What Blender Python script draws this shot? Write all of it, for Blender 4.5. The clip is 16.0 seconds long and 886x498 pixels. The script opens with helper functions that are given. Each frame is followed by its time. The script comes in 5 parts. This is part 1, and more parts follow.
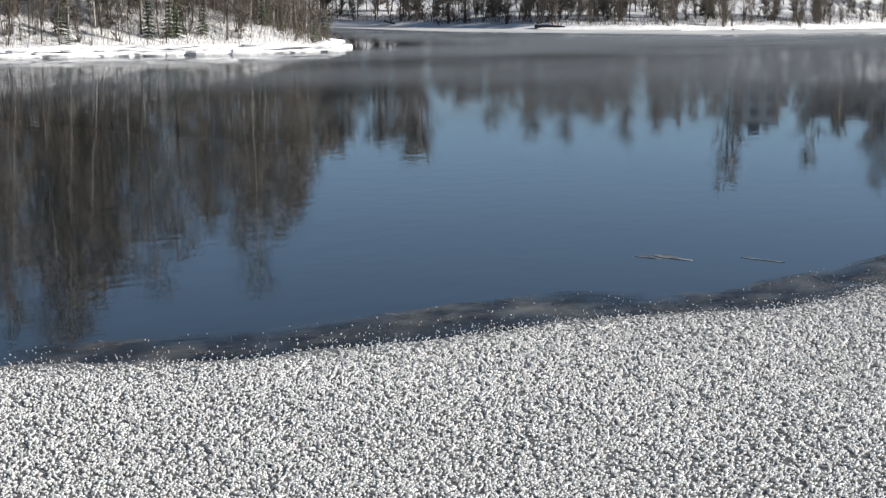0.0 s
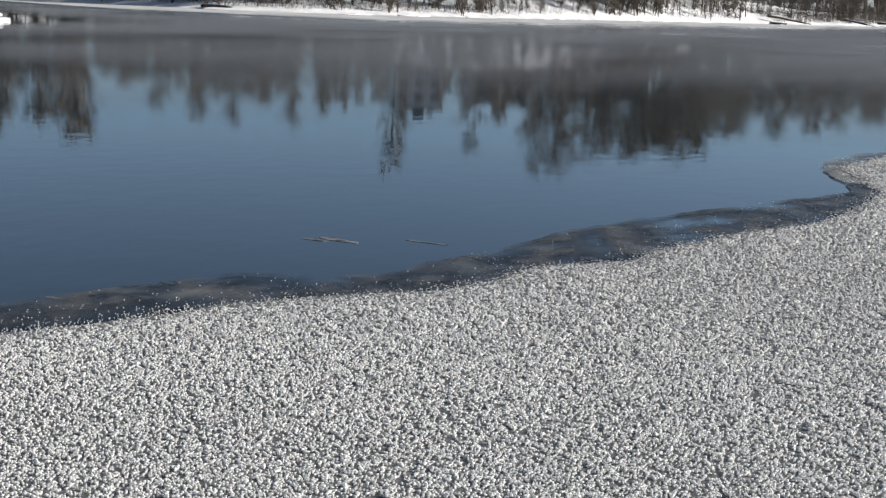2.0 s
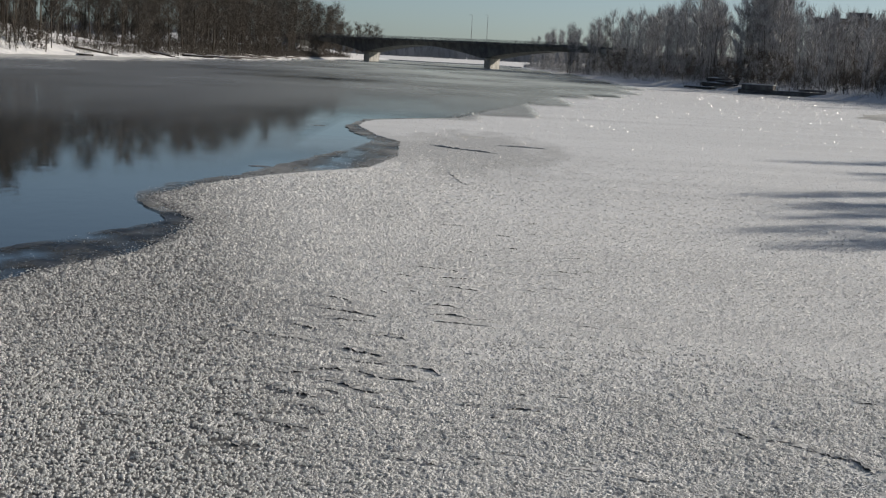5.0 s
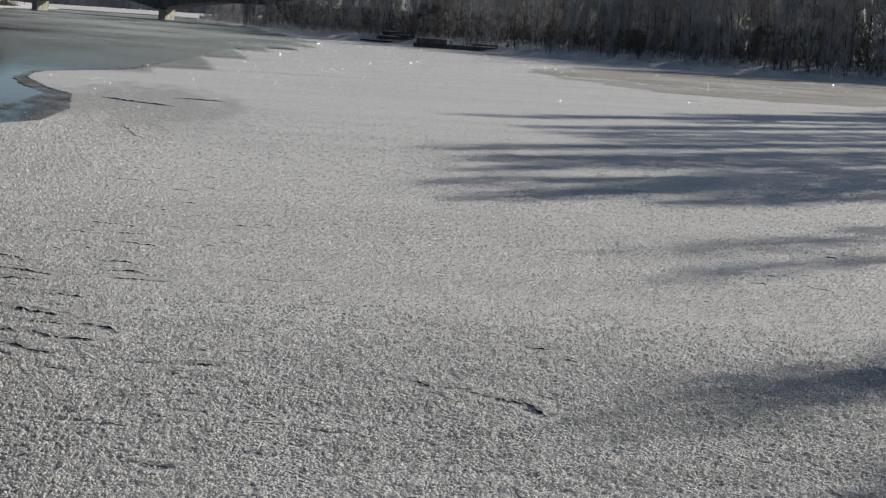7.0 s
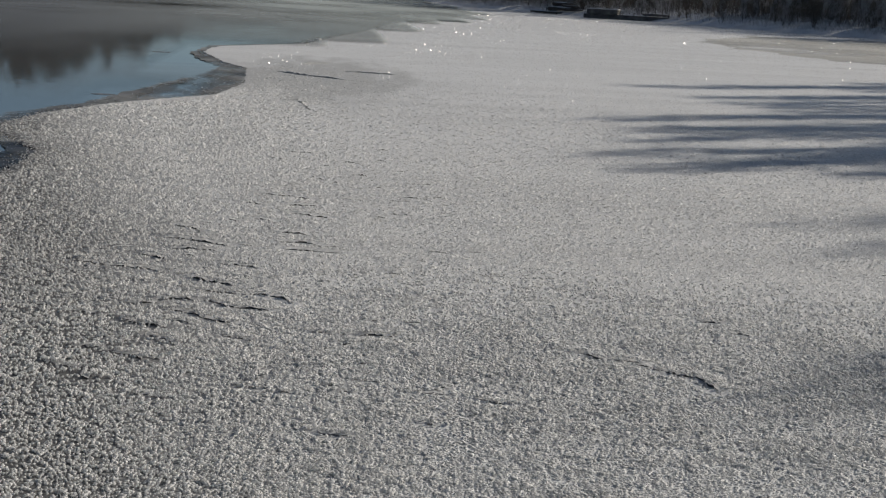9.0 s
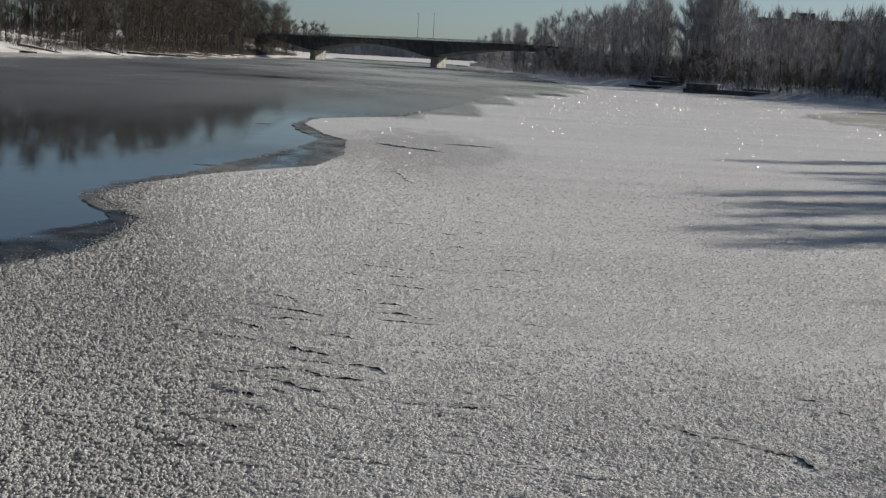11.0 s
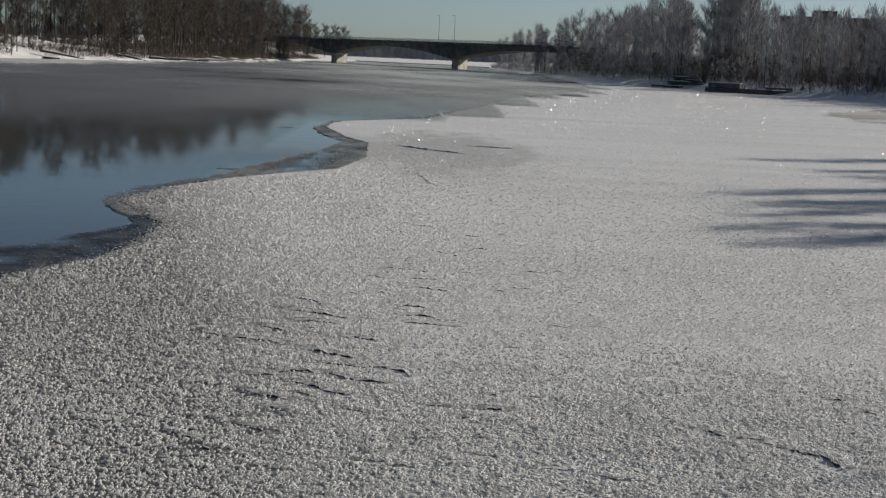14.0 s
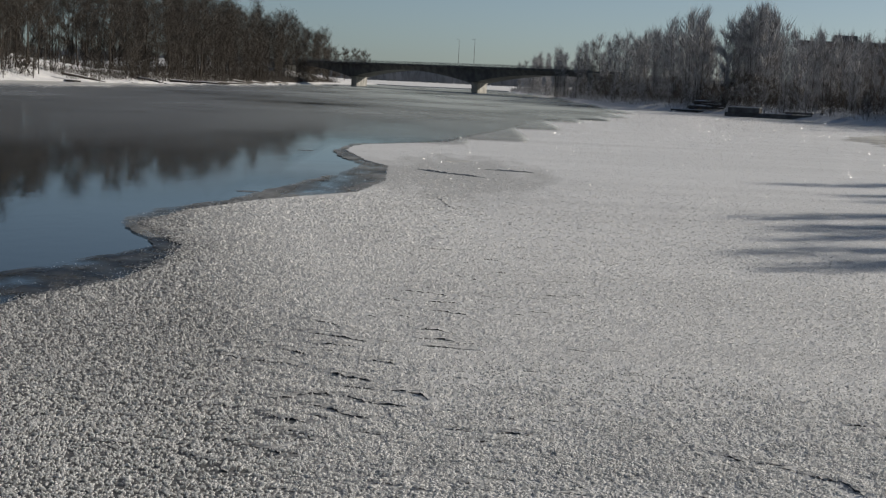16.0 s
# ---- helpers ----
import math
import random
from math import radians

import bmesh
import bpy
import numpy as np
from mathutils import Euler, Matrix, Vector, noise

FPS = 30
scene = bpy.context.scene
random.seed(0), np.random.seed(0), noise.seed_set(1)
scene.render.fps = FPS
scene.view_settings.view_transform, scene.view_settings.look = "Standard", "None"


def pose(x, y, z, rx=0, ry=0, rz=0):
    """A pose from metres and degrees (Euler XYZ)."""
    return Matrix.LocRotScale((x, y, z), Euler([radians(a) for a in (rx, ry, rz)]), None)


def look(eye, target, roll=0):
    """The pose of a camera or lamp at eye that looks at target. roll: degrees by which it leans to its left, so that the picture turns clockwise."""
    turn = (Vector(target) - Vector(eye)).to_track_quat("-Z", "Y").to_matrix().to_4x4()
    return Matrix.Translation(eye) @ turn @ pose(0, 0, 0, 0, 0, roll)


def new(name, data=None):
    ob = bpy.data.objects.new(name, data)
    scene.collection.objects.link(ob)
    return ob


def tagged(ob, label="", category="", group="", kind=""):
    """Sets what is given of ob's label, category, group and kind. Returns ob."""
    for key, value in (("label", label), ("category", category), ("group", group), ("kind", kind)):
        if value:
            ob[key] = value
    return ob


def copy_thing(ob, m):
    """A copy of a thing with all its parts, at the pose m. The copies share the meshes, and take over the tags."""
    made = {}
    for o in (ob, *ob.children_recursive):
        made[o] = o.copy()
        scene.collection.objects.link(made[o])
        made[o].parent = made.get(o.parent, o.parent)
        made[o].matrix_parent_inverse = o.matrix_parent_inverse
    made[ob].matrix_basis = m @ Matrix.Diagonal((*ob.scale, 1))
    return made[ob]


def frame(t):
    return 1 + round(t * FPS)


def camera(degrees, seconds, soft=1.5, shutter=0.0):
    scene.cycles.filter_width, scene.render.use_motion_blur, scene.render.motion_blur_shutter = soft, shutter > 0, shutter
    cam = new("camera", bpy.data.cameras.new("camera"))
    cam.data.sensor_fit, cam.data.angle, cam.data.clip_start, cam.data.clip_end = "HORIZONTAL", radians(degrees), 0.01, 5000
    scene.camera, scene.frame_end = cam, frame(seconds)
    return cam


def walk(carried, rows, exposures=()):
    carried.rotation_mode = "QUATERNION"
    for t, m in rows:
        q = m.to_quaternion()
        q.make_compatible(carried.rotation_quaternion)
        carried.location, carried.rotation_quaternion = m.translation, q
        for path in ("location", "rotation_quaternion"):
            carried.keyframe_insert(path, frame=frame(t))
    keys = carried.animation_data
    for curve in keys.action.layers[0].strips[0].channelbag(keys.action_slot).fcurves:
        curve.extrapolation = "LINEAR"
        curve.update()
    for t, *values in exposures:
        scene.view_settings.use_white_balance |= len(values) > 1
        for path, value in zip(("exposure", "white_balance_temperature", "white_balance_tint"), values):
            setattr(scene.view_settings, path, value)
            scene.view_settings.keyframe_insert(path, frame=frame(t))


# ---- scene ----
cam = camera(31.45, 16.0, soft=1.3)
walk(cam, [
    (0.0, pose(0, 0, 4.8, 80.943, 0, 37.568) @ pose(0, 0, 0, 0, 0, 0.286)),
    (0.5, pose(0, 0, 4.8, 81.281, 0, 33.452) @ pose(0, 0, 0, 0, 0, 0.714)),
    (1.0, pose(0, 0, 4.8, 81.585, 0, 29.537) @ pose(0, 0, 0, 0, 0, 1.215)),
    (1.5, pose(0, 0, 4.8, 81.336, 0, 27.043) @ pose(0, 0, 0, 0, 0, 1.455)),
    (2.0, pose(0, 0, 4.8, 80.583, 0, 25.306) @ pose(0, 0, 0, 0, 0, 2.413)),
    (2.5, pose(0, 0, 4.8, 80.918, 0, 19.665) @ pose(0, 0, 0, 0, 0, 3.068)),
    (3.0, pose(0, 0, 4.8, 81.823, 0, 14.648) @ pose(0, 0, 0, 0, 0, 2.769)),
    (3.5, pose(0, 0, 4.8, 82.610, 0, 10.549) @ pose(0, 0, 0, 0, 0, 2.935)),
    (4.0, pose(0, 0, 4.8, 82.977, 0, 6.795) @ pose(0, 0, 0, 0, 0, 2.943)),
    (4.5, pose(0, 0, 4.8, 83.096, 0, 3.814) @ pose(0, 0, 0, 0, 0, 2.877)),
    (5.0, pose(0, 0, 4.8, 82.872, 0, 0.678) @ pose(0, 0, 0, 0, 0, 2.977)),
    (5.2, pose(0, 0, 4.8, 82.744, 0, -0.566) @ pose(0, 0, 0, 0, 0, 3.216)),
    (7.3, pose(0, 0, 4.8, 81.768, 0, -12.783) @ pose(0, 0, 0, 0, 0, 3.976)),
    (7.5, pose(0, 0, 4.8, 81.715, 0, -13.513) @ pose(0, 0, 0, 0, 0, 4.128)),
    (8.0, pose(0, 0, 4.8, 81.259, 0, -12.715) @ pose(0, 0, 0, 0, 0, 3.960)),
    (8.5, pose(0, 0, 4.8, 80.669, 0, -9.527) @ pose(0, 0, 0, 0, 0, 3.815)),
    (9.0, pose(0, 0, 4.8, 80.477, 0, -4.963) @ pose(0, 0, 0, 0, 0, 2.938)),
    (9.5, pose(0, 0, 4.8, 81.626, 0, -2.646) @ pose(0, 0, 0, 0, 0, 2.829)),
    (10.0, pose(0, 0, 4.8, 82.613, 0, -1.453) @ pose(0, 0, 0, 0, 0, 3.182)),
    (10.2, pose(0, 0, 4.8, 82.797, 0, -1.247) @ pose(0, 0, 0, 0, 0, 3.353)),
    (12.5, pose(0, 0, 4.8, 82.986, 0, -1.263) @ pose(0, 0, 0, 0, 0, 2.591)),
    (13.0, pose(0, 0, 4.8, 83.011, 0, -0.966) @ pose(0, 0, 0, 0, 0, 2.722)),
    (13.5, pose(0, 0, 4.8, 82.966, 0, -0.741) @ pose(0, 0, 0, 0, 0, 2.772)),
    (14.0, pose(0, 0, 4.8, 82.948, 0, -0.439) @ pose(0, 0, 0, 0, 0, 2.569)),
    (14.5, pose(0, 0, 4.8, 83.127, 0, -0.026) @ pose(0, 0, 0, 0, 0, 2.261)),
    (15.0, pose(0, 0, 4.8, 83.419, 0, 0.355) @ pose(0, 0, 0, 0, 0, 2.235)),
    (15.5, pose(0, 0, 4.8, 83.645, 0, 0.395) @ pose(0, 0, 0, 0, 0, 2.506)),
    (16.0, pose(0, 0, 4.8, 83.770, 0, 0.295) @ pose(0, 0, 0, 0, 0, 2.700)),
], exposures=[(0.0, 1.05, 6350, 10), (2.0, 0.86, 6400, 10), (3.0, 0.68, 6450, 10), (4.0, 0.44, 6600, 10), (5.0, 0.26, 6700, 10), (7.5, 0.06, 6680, 10), (9.0, 0.05, 6700, 10), (11.0, 0.02, 6700, 10), (16.0, 0.04, 6700, 10)])

# ---- world and sun ----
SUN_AZ, SUN_EL = 59.0, 22.0
sun_way = Vector((math.sin(radians(SUN_AZ)) * math.cos(radians(SUN_EL)), math.cos(radians(SUN_AZ)) * math.cos(radians(SUN_EL)), math.sin(radians(SUN_EL))))
world = bpy.data.worlds.new("sky")
scene.world = world
world.use_nodes = True
wn = world.node_tree.nodes
sky = wn.new("ShaderNodeTexSky")
sky.sky_type = "NISHITA"
sky.sun_disc = False
sky.sun_elevation, sky.sun_rotation = radians(SUN_EL), radians(SUN_AZ)
sky.altitude = 0
sky.air_density, sky.dust_density, sky.ozone_density = 0.55, 0.5, 2.5
wn["Background"].inputs["Strength"].default_value = 0.059
haze = wn.new("ShaderNodeHueSaturation")
haze.inputs["Saturation"].default_value = 0.81
tint = wn.new("ShaderNodeMix")
tint.data_type, tint.blend_type = "RGBA", "MULTIPLY"
tint.inputs[0].default_value = 1.0
tint.inputs[7].default_value = (0.925, 1.0, 0.985, 1)
world.node_tree.links.new(sky.outputs[0], haze.inputs["Color"])
world.node_tree.links.new(haze.outputs[0], tint.inputs[6])
world.node_tree.links.new(tint.outputs[2], wn["Background"].inputs["Color"])
sun = new("sun", bpy.data.lights.new("sun", "SUN"))
sun.data.energy, sun.data.angle, sun.data.color = 5.0, radians(0.53), (1.0, 0.93, 0.83)
sun.matrix_world = look(sun_way * 300, (0, 0, 0))


# ---- materials ----
def mat(name, rough=0.8, metal=0.0, base=(0.5, 0.5, 0.5)):
    m = bpy.data.materials.new(name)
    m.use_nodes = True
    b = m.node_tree.nodes["Principled BSDF"]
    b.inputs["Roughness"].default_value = rough
    b.inputs["Metallic"].default_value = metal
    b.inputs["Base Color"].default_value = (*base, 1)
    return m, m.node_tree.nodes, m.node_tree.links, b


def mottled(name, c1, c2, size, rough=0.8, bump=0.0, bump_size=None, metal=0.0, detail=5.0, stretch=(1, 1, 1), lo=0.35, hi=0.65, spec=0.5, island=0.0):
    """Two colours mixed by noise at two scales, with fine relief."""
    m, n, l, b = mat(name, rough, metal)
    b.inputs["Specular IOR Level"].default_value = spec
    tc = n.new("ShaderNodeNewGeometry")
    mp = n.new("ShaderNodeMapping")
    mp.inputs["Scale"].default_value = stretch
    l.new(tc.outputs["Position"], mp.inputs["Vector"])
    n1 = n.new("ShaderNodeTexNoise")
    n1.inputs["Scale"].default_value, n1.inputs["Detail"].default_value = 1 / size, detail
    n2 = n.new("ShaderNodeTexNoise")
    n2.inputs["Scale"].default_value, n2.inputs["Detail"].default_value = 7.3 / size, 3
    l.new(mp.outputs[0], n1.inputs["Vector"])
    l.new(mp.outputs[0], n2.inputs["Vector"])
    ad = n.new("ShaderNodeMath")
    ad.operation = "MULTIPLY_ADD"
    l.new(n2.outputs["Fac"], ad.inputs[0])
    ad.inputs[1].default_value = 0.4
    l.new(n1.outputs["Fac"], ad.inputs[2])
    fac = ad.outputs[0]
    if island:
        ad2 = n.new("ShaderNodeMath")
        ad2.operation = "MULTIPLY_ADD"
        l.new(tc.outputs["Random Per Island"], ad2.inputs[0])
        ad2.inputs[1].default_value = island
        l.new(fac, ad2.inputs[2])
        fac = ad2.outputs[0]
    r = n.new("ShaderNodeValToRGB")
    r.color_ramp.elements[0].position, r.color_ramp.elements[1].position = lo + 0.2, min(0.99, hi + 0.2 + island)
    r.color_ramp.elements[0].color, r.color_ramp.elements[1].color = (*c1, 1), (*c2, 1)
    l.new(fac, r.inputs[0])
    l.new(r.outputs[0], b.inputs["Base Color"])
    if bump:
        bp = n.new("ShaderNodeBump")
        bp.inputs["Strength"].default_value, bp.inputs["Distance"].default_value = 1.0, bump
        n3 = n.new("ShaderNodeTexNoise")
        n3.inputs["Scale"].default_value, n3.inputs["Detail"].default_value = 1 / (bump_size or size / 5), 6
        l.new(mp.outputs[0], n3.inputs["Vector"])
        l.new(n3.outputs["Fac"], bp.inputs["Height"])
        l.new(bp.outputs[0], b.inputs["Normal"])
    return m


M_SNOW = mottled("snow", (0.56, 0.57, 0.60), (0.76, 0.765, 0.77), 2.5, 0.7, 0.12, 0.8, spec=0.2)
M_FROST = mottled("frost", (0.73, 0.735, 0.74), (0.865, 0.87, 0.875), 0.25, 0.7, 0.003, 0.012, spec=0.2, island=0.25)


def let_light_through(m, share):
    """Frost crystals pass part of the light on: the diffuse surface is mixed with a translucent one."""
    n, l = m.node_tree.nodes, m.node_tree.links
    b, out = n["Principled BSDF"], n["Material Output"]
    tr = n.new("ShaderNodeBsdfTranslucent")
    mx = n.new("ShaderNodeMixShader")
    mx.inputs[0].default_value = share
    l.new(b.inputs["Base Color"].links[0].from_socket, tr.inputs["Color"])
    l.new(b.outputs[0], mx.inputs[1])
    l.new(tr.outputs[0], mx.inputs[2])
    l.new(mx.outputs[0], out.inputs["Surface"])


let_light_through(M_FROST, 0.6)
M_THIN = mottled("thin_ice", (0.02, 0.024, 0.03), (0.15, 0.148, 0.138), 0.7, 0.4, 0.004, 0.15, stretch=(1.1, 0.6, 1), lo=0.42, hi=0.8, spec=0.22)


def clear_places(m, size, lo, hi, stretch):
    """Where the sheet is clear or missing, by wide noise, the surface lets everything through."""
    n, l = m.node_tree.nodes, m.node_tree.links
    g, mp, ns, r = n.new("ShaderNodeNewGeometry"), n.new("ShaderNodeMapping"), n.new("ShaderNodeTexNoise"), n.new("ShaderNodeMapRange")
    mp.inputs["Scale"].default_value, mp.inputs["Location"].default_value = stretch, (7, 3, 0)
    ns.inputs["Scale"].default_value, ns.inputs["Detail"].default_value = 1 / size, 7
    r.inputs["From Min"].default_value, r.inputs["From Max"].default_value = lo, hi
    l.new(g.outputs["Position"], mp.inputs["Vector"])
    l.new(mp.outputs[0], ns.inputs["Vector"])
    l.new(ns.outputs["Fac"], r.inputs["Value"])
    l.new(r.outputs[0], n["Principled BSDF"].inputs["Alpha"])


clear_places(M_THIN, 1.3, 0.36, 0.66, (0.8, 0.6, 1))
M_THIN_PALE = mottled("pale_thin_ice", (0.10, 0.105, 0.108), (0.32, 0.325, 0.32), 1.6, 0.5, 0.004, 0.15, stretch=(0.8, 0.3, 1), lo=0.36, hi=0.72, spec=0.2)
clear_places(M_THIN_PALE, 1.8, 0.36, 0.68, (0.8, 0.35, 1))
M_BARK = mottled("bark", (0.035, 0.028, 0.022), (0.11, 0.095, 0.08), 0.4, 0.9, 0.02, 0.06, stretch=(1, 1, 0.25), spec=0.2)
M_BIRCH = mottled("birch_bark", (0.06, 0.052, 0.045), (0.40, 0.38, 0.35), 0.5, 0.8, 0.01, 0.06, stretch=(1, 1, 2.5), lo=0.3, hi=0.5, spec=0.2)
M_TWIG = mottled("brown_twigs", (0.036, 0.032, 0.028), (0.15, 0.133, 0.115), 1.5, 0.9, spec=0.12, island=0.3)
M_TWIG_FROST = mottled("frosted_twigs", (0.075, 0.068, 0.065), (0.48, 0.48, 0.49), 1.5, 0.85, spec=0.15, island=0.3)
M_NEEDLE = mottled("spruce_needles", (0.012, 0.022, 0.012), (0.045, 0.065, 0.035), 0.6, 0.8, spec=0.2, island=0.3)
M_CONC = mottled("concrete", (0.20, 0.195, 0.18), (0.36, 0.35, 0.32), 1.8, 0.85, 0.02, 0.2)
M_CONC_DARK = mottled("weathered_concrete", (0.07, 0.07, 0.07), (0.14, 0.14, 0.135), 2.5, 0.85, 0.02, 0.3)
M_STEEL = mottled("galvanised_steel", (0.09, 0.095, 0.10), (0.18, 0.185, 0.19), 0.8, 0.5, metal=0.6)
M_ASPHALT = mottled("asphalt", (0.04, 0.04, 0.042), (0.07, 0.07, 0.07), 0.6, 0.9, 0.01, 0.02)


def make_ice_material():
    """Dark lake ice that carries frost: bare near the open water, closed white cover farther out."""
    m, n, l, b = mat("frosted_ice", 0.5)
    b.inputs["Specular IOR Level"].default_value = 0.3
    g = n.new("ShaderNodeNewGeometry")
    v = n.new("ShaderNodeTexVoronoi")
    v.inputs["Scale"].default_value = 20.0
    l.new(g.outputs["Position"], v.inputs["Vector"])
    fine = n.new("ShaderNodeTexNoise")
    fine.inputs["Scale"].default_value, fine.inputs["Detail"].default_value = 9.0, 6
    l.new(g.outputs["Position"], fine.inputs["Vector"])
    wide = n.new("ShaderNodeTexNoise")
    wide.inputs["Scale"].default_value, wide.inputs["Detail"].default_value = 0.11, 5
    l.new(g.outputs["Position"], wide.inputs["Vector"])
    far = n.new("ShaderNodeVectorMath")
    far.operation = "DOT_PRODUCT"
    far.inputs[1].default_value = (5.0, 1.0, 0.0)
    l.new(g.outputs["Position"], far.inputs[0])
    cover = n.new("ShaderNodeMapRange")
    cover.inputs["From Min"].default_value, cover.inputs["From Max"].default_value = 4.0, 34.0
    cover.inputs["To Min"].default_value, cover.inputs["To Max"].default_value = 0.0, 0.85
    l.new(far.outputs["Value"], cover.inputs["Value"])
    # crust factor: noise pushed up where the cover is closed
    a = n.new("ShaderNodeMath")
    a.operation = "MULTIPLY_ADD"
    a.inputs[1].default_value = 0.55
    l.new(fine.outputs["Fac"], a.inputs[0])
    l.new(cover.outputs[0], a.inputs[2])
    a2 = n.new("ShaderNodeMath")
    a2.operation = "MULTIPLY_ADD"
    a2.inputs[1].default_value = 0.35
    l.new(wide.outputs["Fac"], a2.inputs[0])
    l.new(a.outputs[0], a2.inputs[2])
    r = n.new("ShaderNodeValToRGB")
    e = r.color_ramp.elements
    e[0].position, e[0].color = 0.48, (0.112, 0.112, 0.11, 1)
    e[1].position, e[1].color = 1.0, (0.625, 0.635, 0.645, 1)
    mid = e.new(0.70)
    mid.color = (0.35, 0.355, 0.36, 1)
    l.new(a2.outputs[0], r.inputs[0])
    # long faint streaks in the closed cover, soft tree shade put into the colour
    mp = n.new("ShaderNodeMapping")
    mp.inputs["Rotation"].default_value = (0, 0, radians(-31))
    mp.inputs["Scale"].default_value = (0.035, 0.22, 1)
    l.new(g.outputs["Position"], mp.inputs["Vector"])
    shade_streak = n.new("ShaderNodeTexNoise")
    shade_streak.inputs["Scale"].default_value, shade_streak.inputs["Detail"].default_value = 1.0, 6
    l.new(mp.outputs[0], shade_streak.inputs["Vector"])
    tone = n.new("ShaderNodeMapRange")
    tone.inputs["From Min"].default_value, tone.inputs["From Max"].default_value = 0.3, 0.62
    tone.inputs["To Min"].default_value, tone.inputs["To Max"].default_value = 0.84, 1.0
    l.new(shade_streak.outputs["Fac"], tone.inputs["Value"])
    dr = n.new("ShaderNodeVectorMath")
    dr.operation = "SCALE"
    l.new(r.outputs[0], dr.inputs[0])
    l.new(tone.outputs[0], dr.inputs["Scale"])
    # a field of thin grey frost beside the bay, with a ragged rim
    el = n.new("ShaderNodeMapping")
    el.inputs["Scale"].default_value, el.inputs["Location"].default_value = (1 / 5.2, 1 / 19.0, 0), (-0.2 / 5.2, -79 / 19.0, 0)
    l.new(g.outputs["Position"], el.inputs["Vector"])
    off = n.new("ShaderNodeVectorMath")
    off.operation = "LENGTH"
    l.new(el.outputs[0], off.inputs[0])
    rag = n.new("ShaderNodeMapping")
    rag.inputs["Scale"].default_value = (0.75, 0.18, 1)
    l.new(g.outputs["Position"], rag.inputs["Vector"])
    torn = n.new("ShaderNodeTexNoise")
    torn.inputs["Scale"].default_value, torn.inputs["Detail"].default_value = 1.0, 7
    l.new(rag.outputs[0], torn.inputs["Vector"])
    rim = n.new("ShaderNodeMath")
    rim.operation = "MULTIPLY_ADD"
    rim.inputs[1].default_value = 1.5
    l.new(torn.outputs["Fac"], rim.inputs[0])
    l.new(off.outputs["Value"], rim.inputs[2])
    thin = n.new("ShaderNodeMapRange")
    thin.inputs["From Min"].default_value, thin.inputs["From Max"].default_value = 1.35, 1.85
    thin.inputs["To Min"].default_value, thin.inputs["To Max"].default_value = 0.85, 0.0
    l.new(rim.outputs[0], thin.inputs["Value"])
    grey = n.new("ShaderNodeMix")
    grey.data_type = "RGBA"
    grey.inputs[7].default_value = (0.38, 0.383, 0.38, 1)
    l.new(thin.outputs[0], grey.inputs[0])
    l.new(dr.outputs[0], grey.inputs[6])
    l.new(grey.outputs[2], b.inputs["Base Color"])
    smooth = n.new("ShaderNodeMapRange")
    smooth.inputs["From Min"].default_value, smooth.inputs["From Max"].default_value = 26.0, 66.0
    smooth.inputs["To Min"].default_value, smooth.inputs["To Max"].default_value = 1.0, 0.04
    l.new(far.outputs["Value"], smooth.inputs["Value"])
    rise = n.new("ShaderNodeMath")
    rise.operation = "MULTIPLY"
    l.new(v.outputs["Distance"], rise.inputs[0])
    l.new(smooth.outputs[0], rise.inputs[1])
    bp = n.new("ShaderNodeBump")
    bp.inputs["Distance"].default_value = 0.01
    l.new(rise.outputs[0], bp.inputs["Height"])
    bp.invert = True
    l.new(bp.outputs[0], b.inputs["Normal"])
    return m


def make_water_material():
    m, n, l, b = mat("river_water", 0.03, 0.0, (0.004, 0.008, 0.011))
    b.inputs["IOR"].default_value = 1.333
    b.inputs["Specular Tint"].default_value = (0.78, 0.86, 0.83, 1)
    g = n.new("ShaderNodeNewGeometry")
    mp = n.new("ShaderNodeMapping")
    mp.inputs["Scale"].default_value = (0.8, 0.5, 1)
    l.new(g.outputs["Position"], mp.inputs["Vector"])
    n1 = n.new("ShaderNodeTexNoise")
    n1.inputs["Scale"].default_value, n1.inputs["Detail"].default_value = 1.6, 3
    n2 = n.new("ShaderNodeTexNoise")
    n2.inputs["Scale"].default_value, n2.inputs["Detail"].default_value = 0.05, 3
    l.new(mp.outputs[0], n1.inputs["Vector"])
    l.new(mp.outputs[0], n2.inputs["Vector"])
    mu = n.new("ShaderNodeMath")
    mu.operation = "MULTIPLY"
    l.new(n1.outputs["Fac"], mu.inputs[0])
    l.new(n2.outputs["Fac"], mu.inputs[1])
    bp = n.new("ShaderNodeBump")
    bp.inputs["Distance"].default_value = 0.007
    l.new(mu.outputs[0], bp.inputs["Height"])
    l.new(bp.outputs[0], b.inputs["Normal"])
    return m


M_ICE = make_ice_material()
M_WATER = make_water_material()


# ---- building helpers ----
def raw_mesh(name, verts, faces, material, smooth=False):
    """A mesh from vertex and face arrays (faces all of one size)."""
    verts, faces = np.asarray(verts, dtype=np.float32), np.asarray(faces, dtype=np.int32)
    me = bpy.data.meshes.new(name)
    k = faces.shape[1]
    me.vertices.add(len(verts))
    me.vertices.foreach_set("co", verts.ravel())
    me.loops.add(faces.size)
    me.loops.foreach_set("vertex_index", faces.ravel())
    me.polygons.add(len(faces))
    me.polygons.foreach_set("loop_start", np.arange(len(faces), dtype=np.int32) * k)
    me.polygons.foreach_set("use_smooth", np.full(len(faces), smooth, dtype=bool))
    me.update(calc_edges=True)
    me.materials.append(material)
    return me


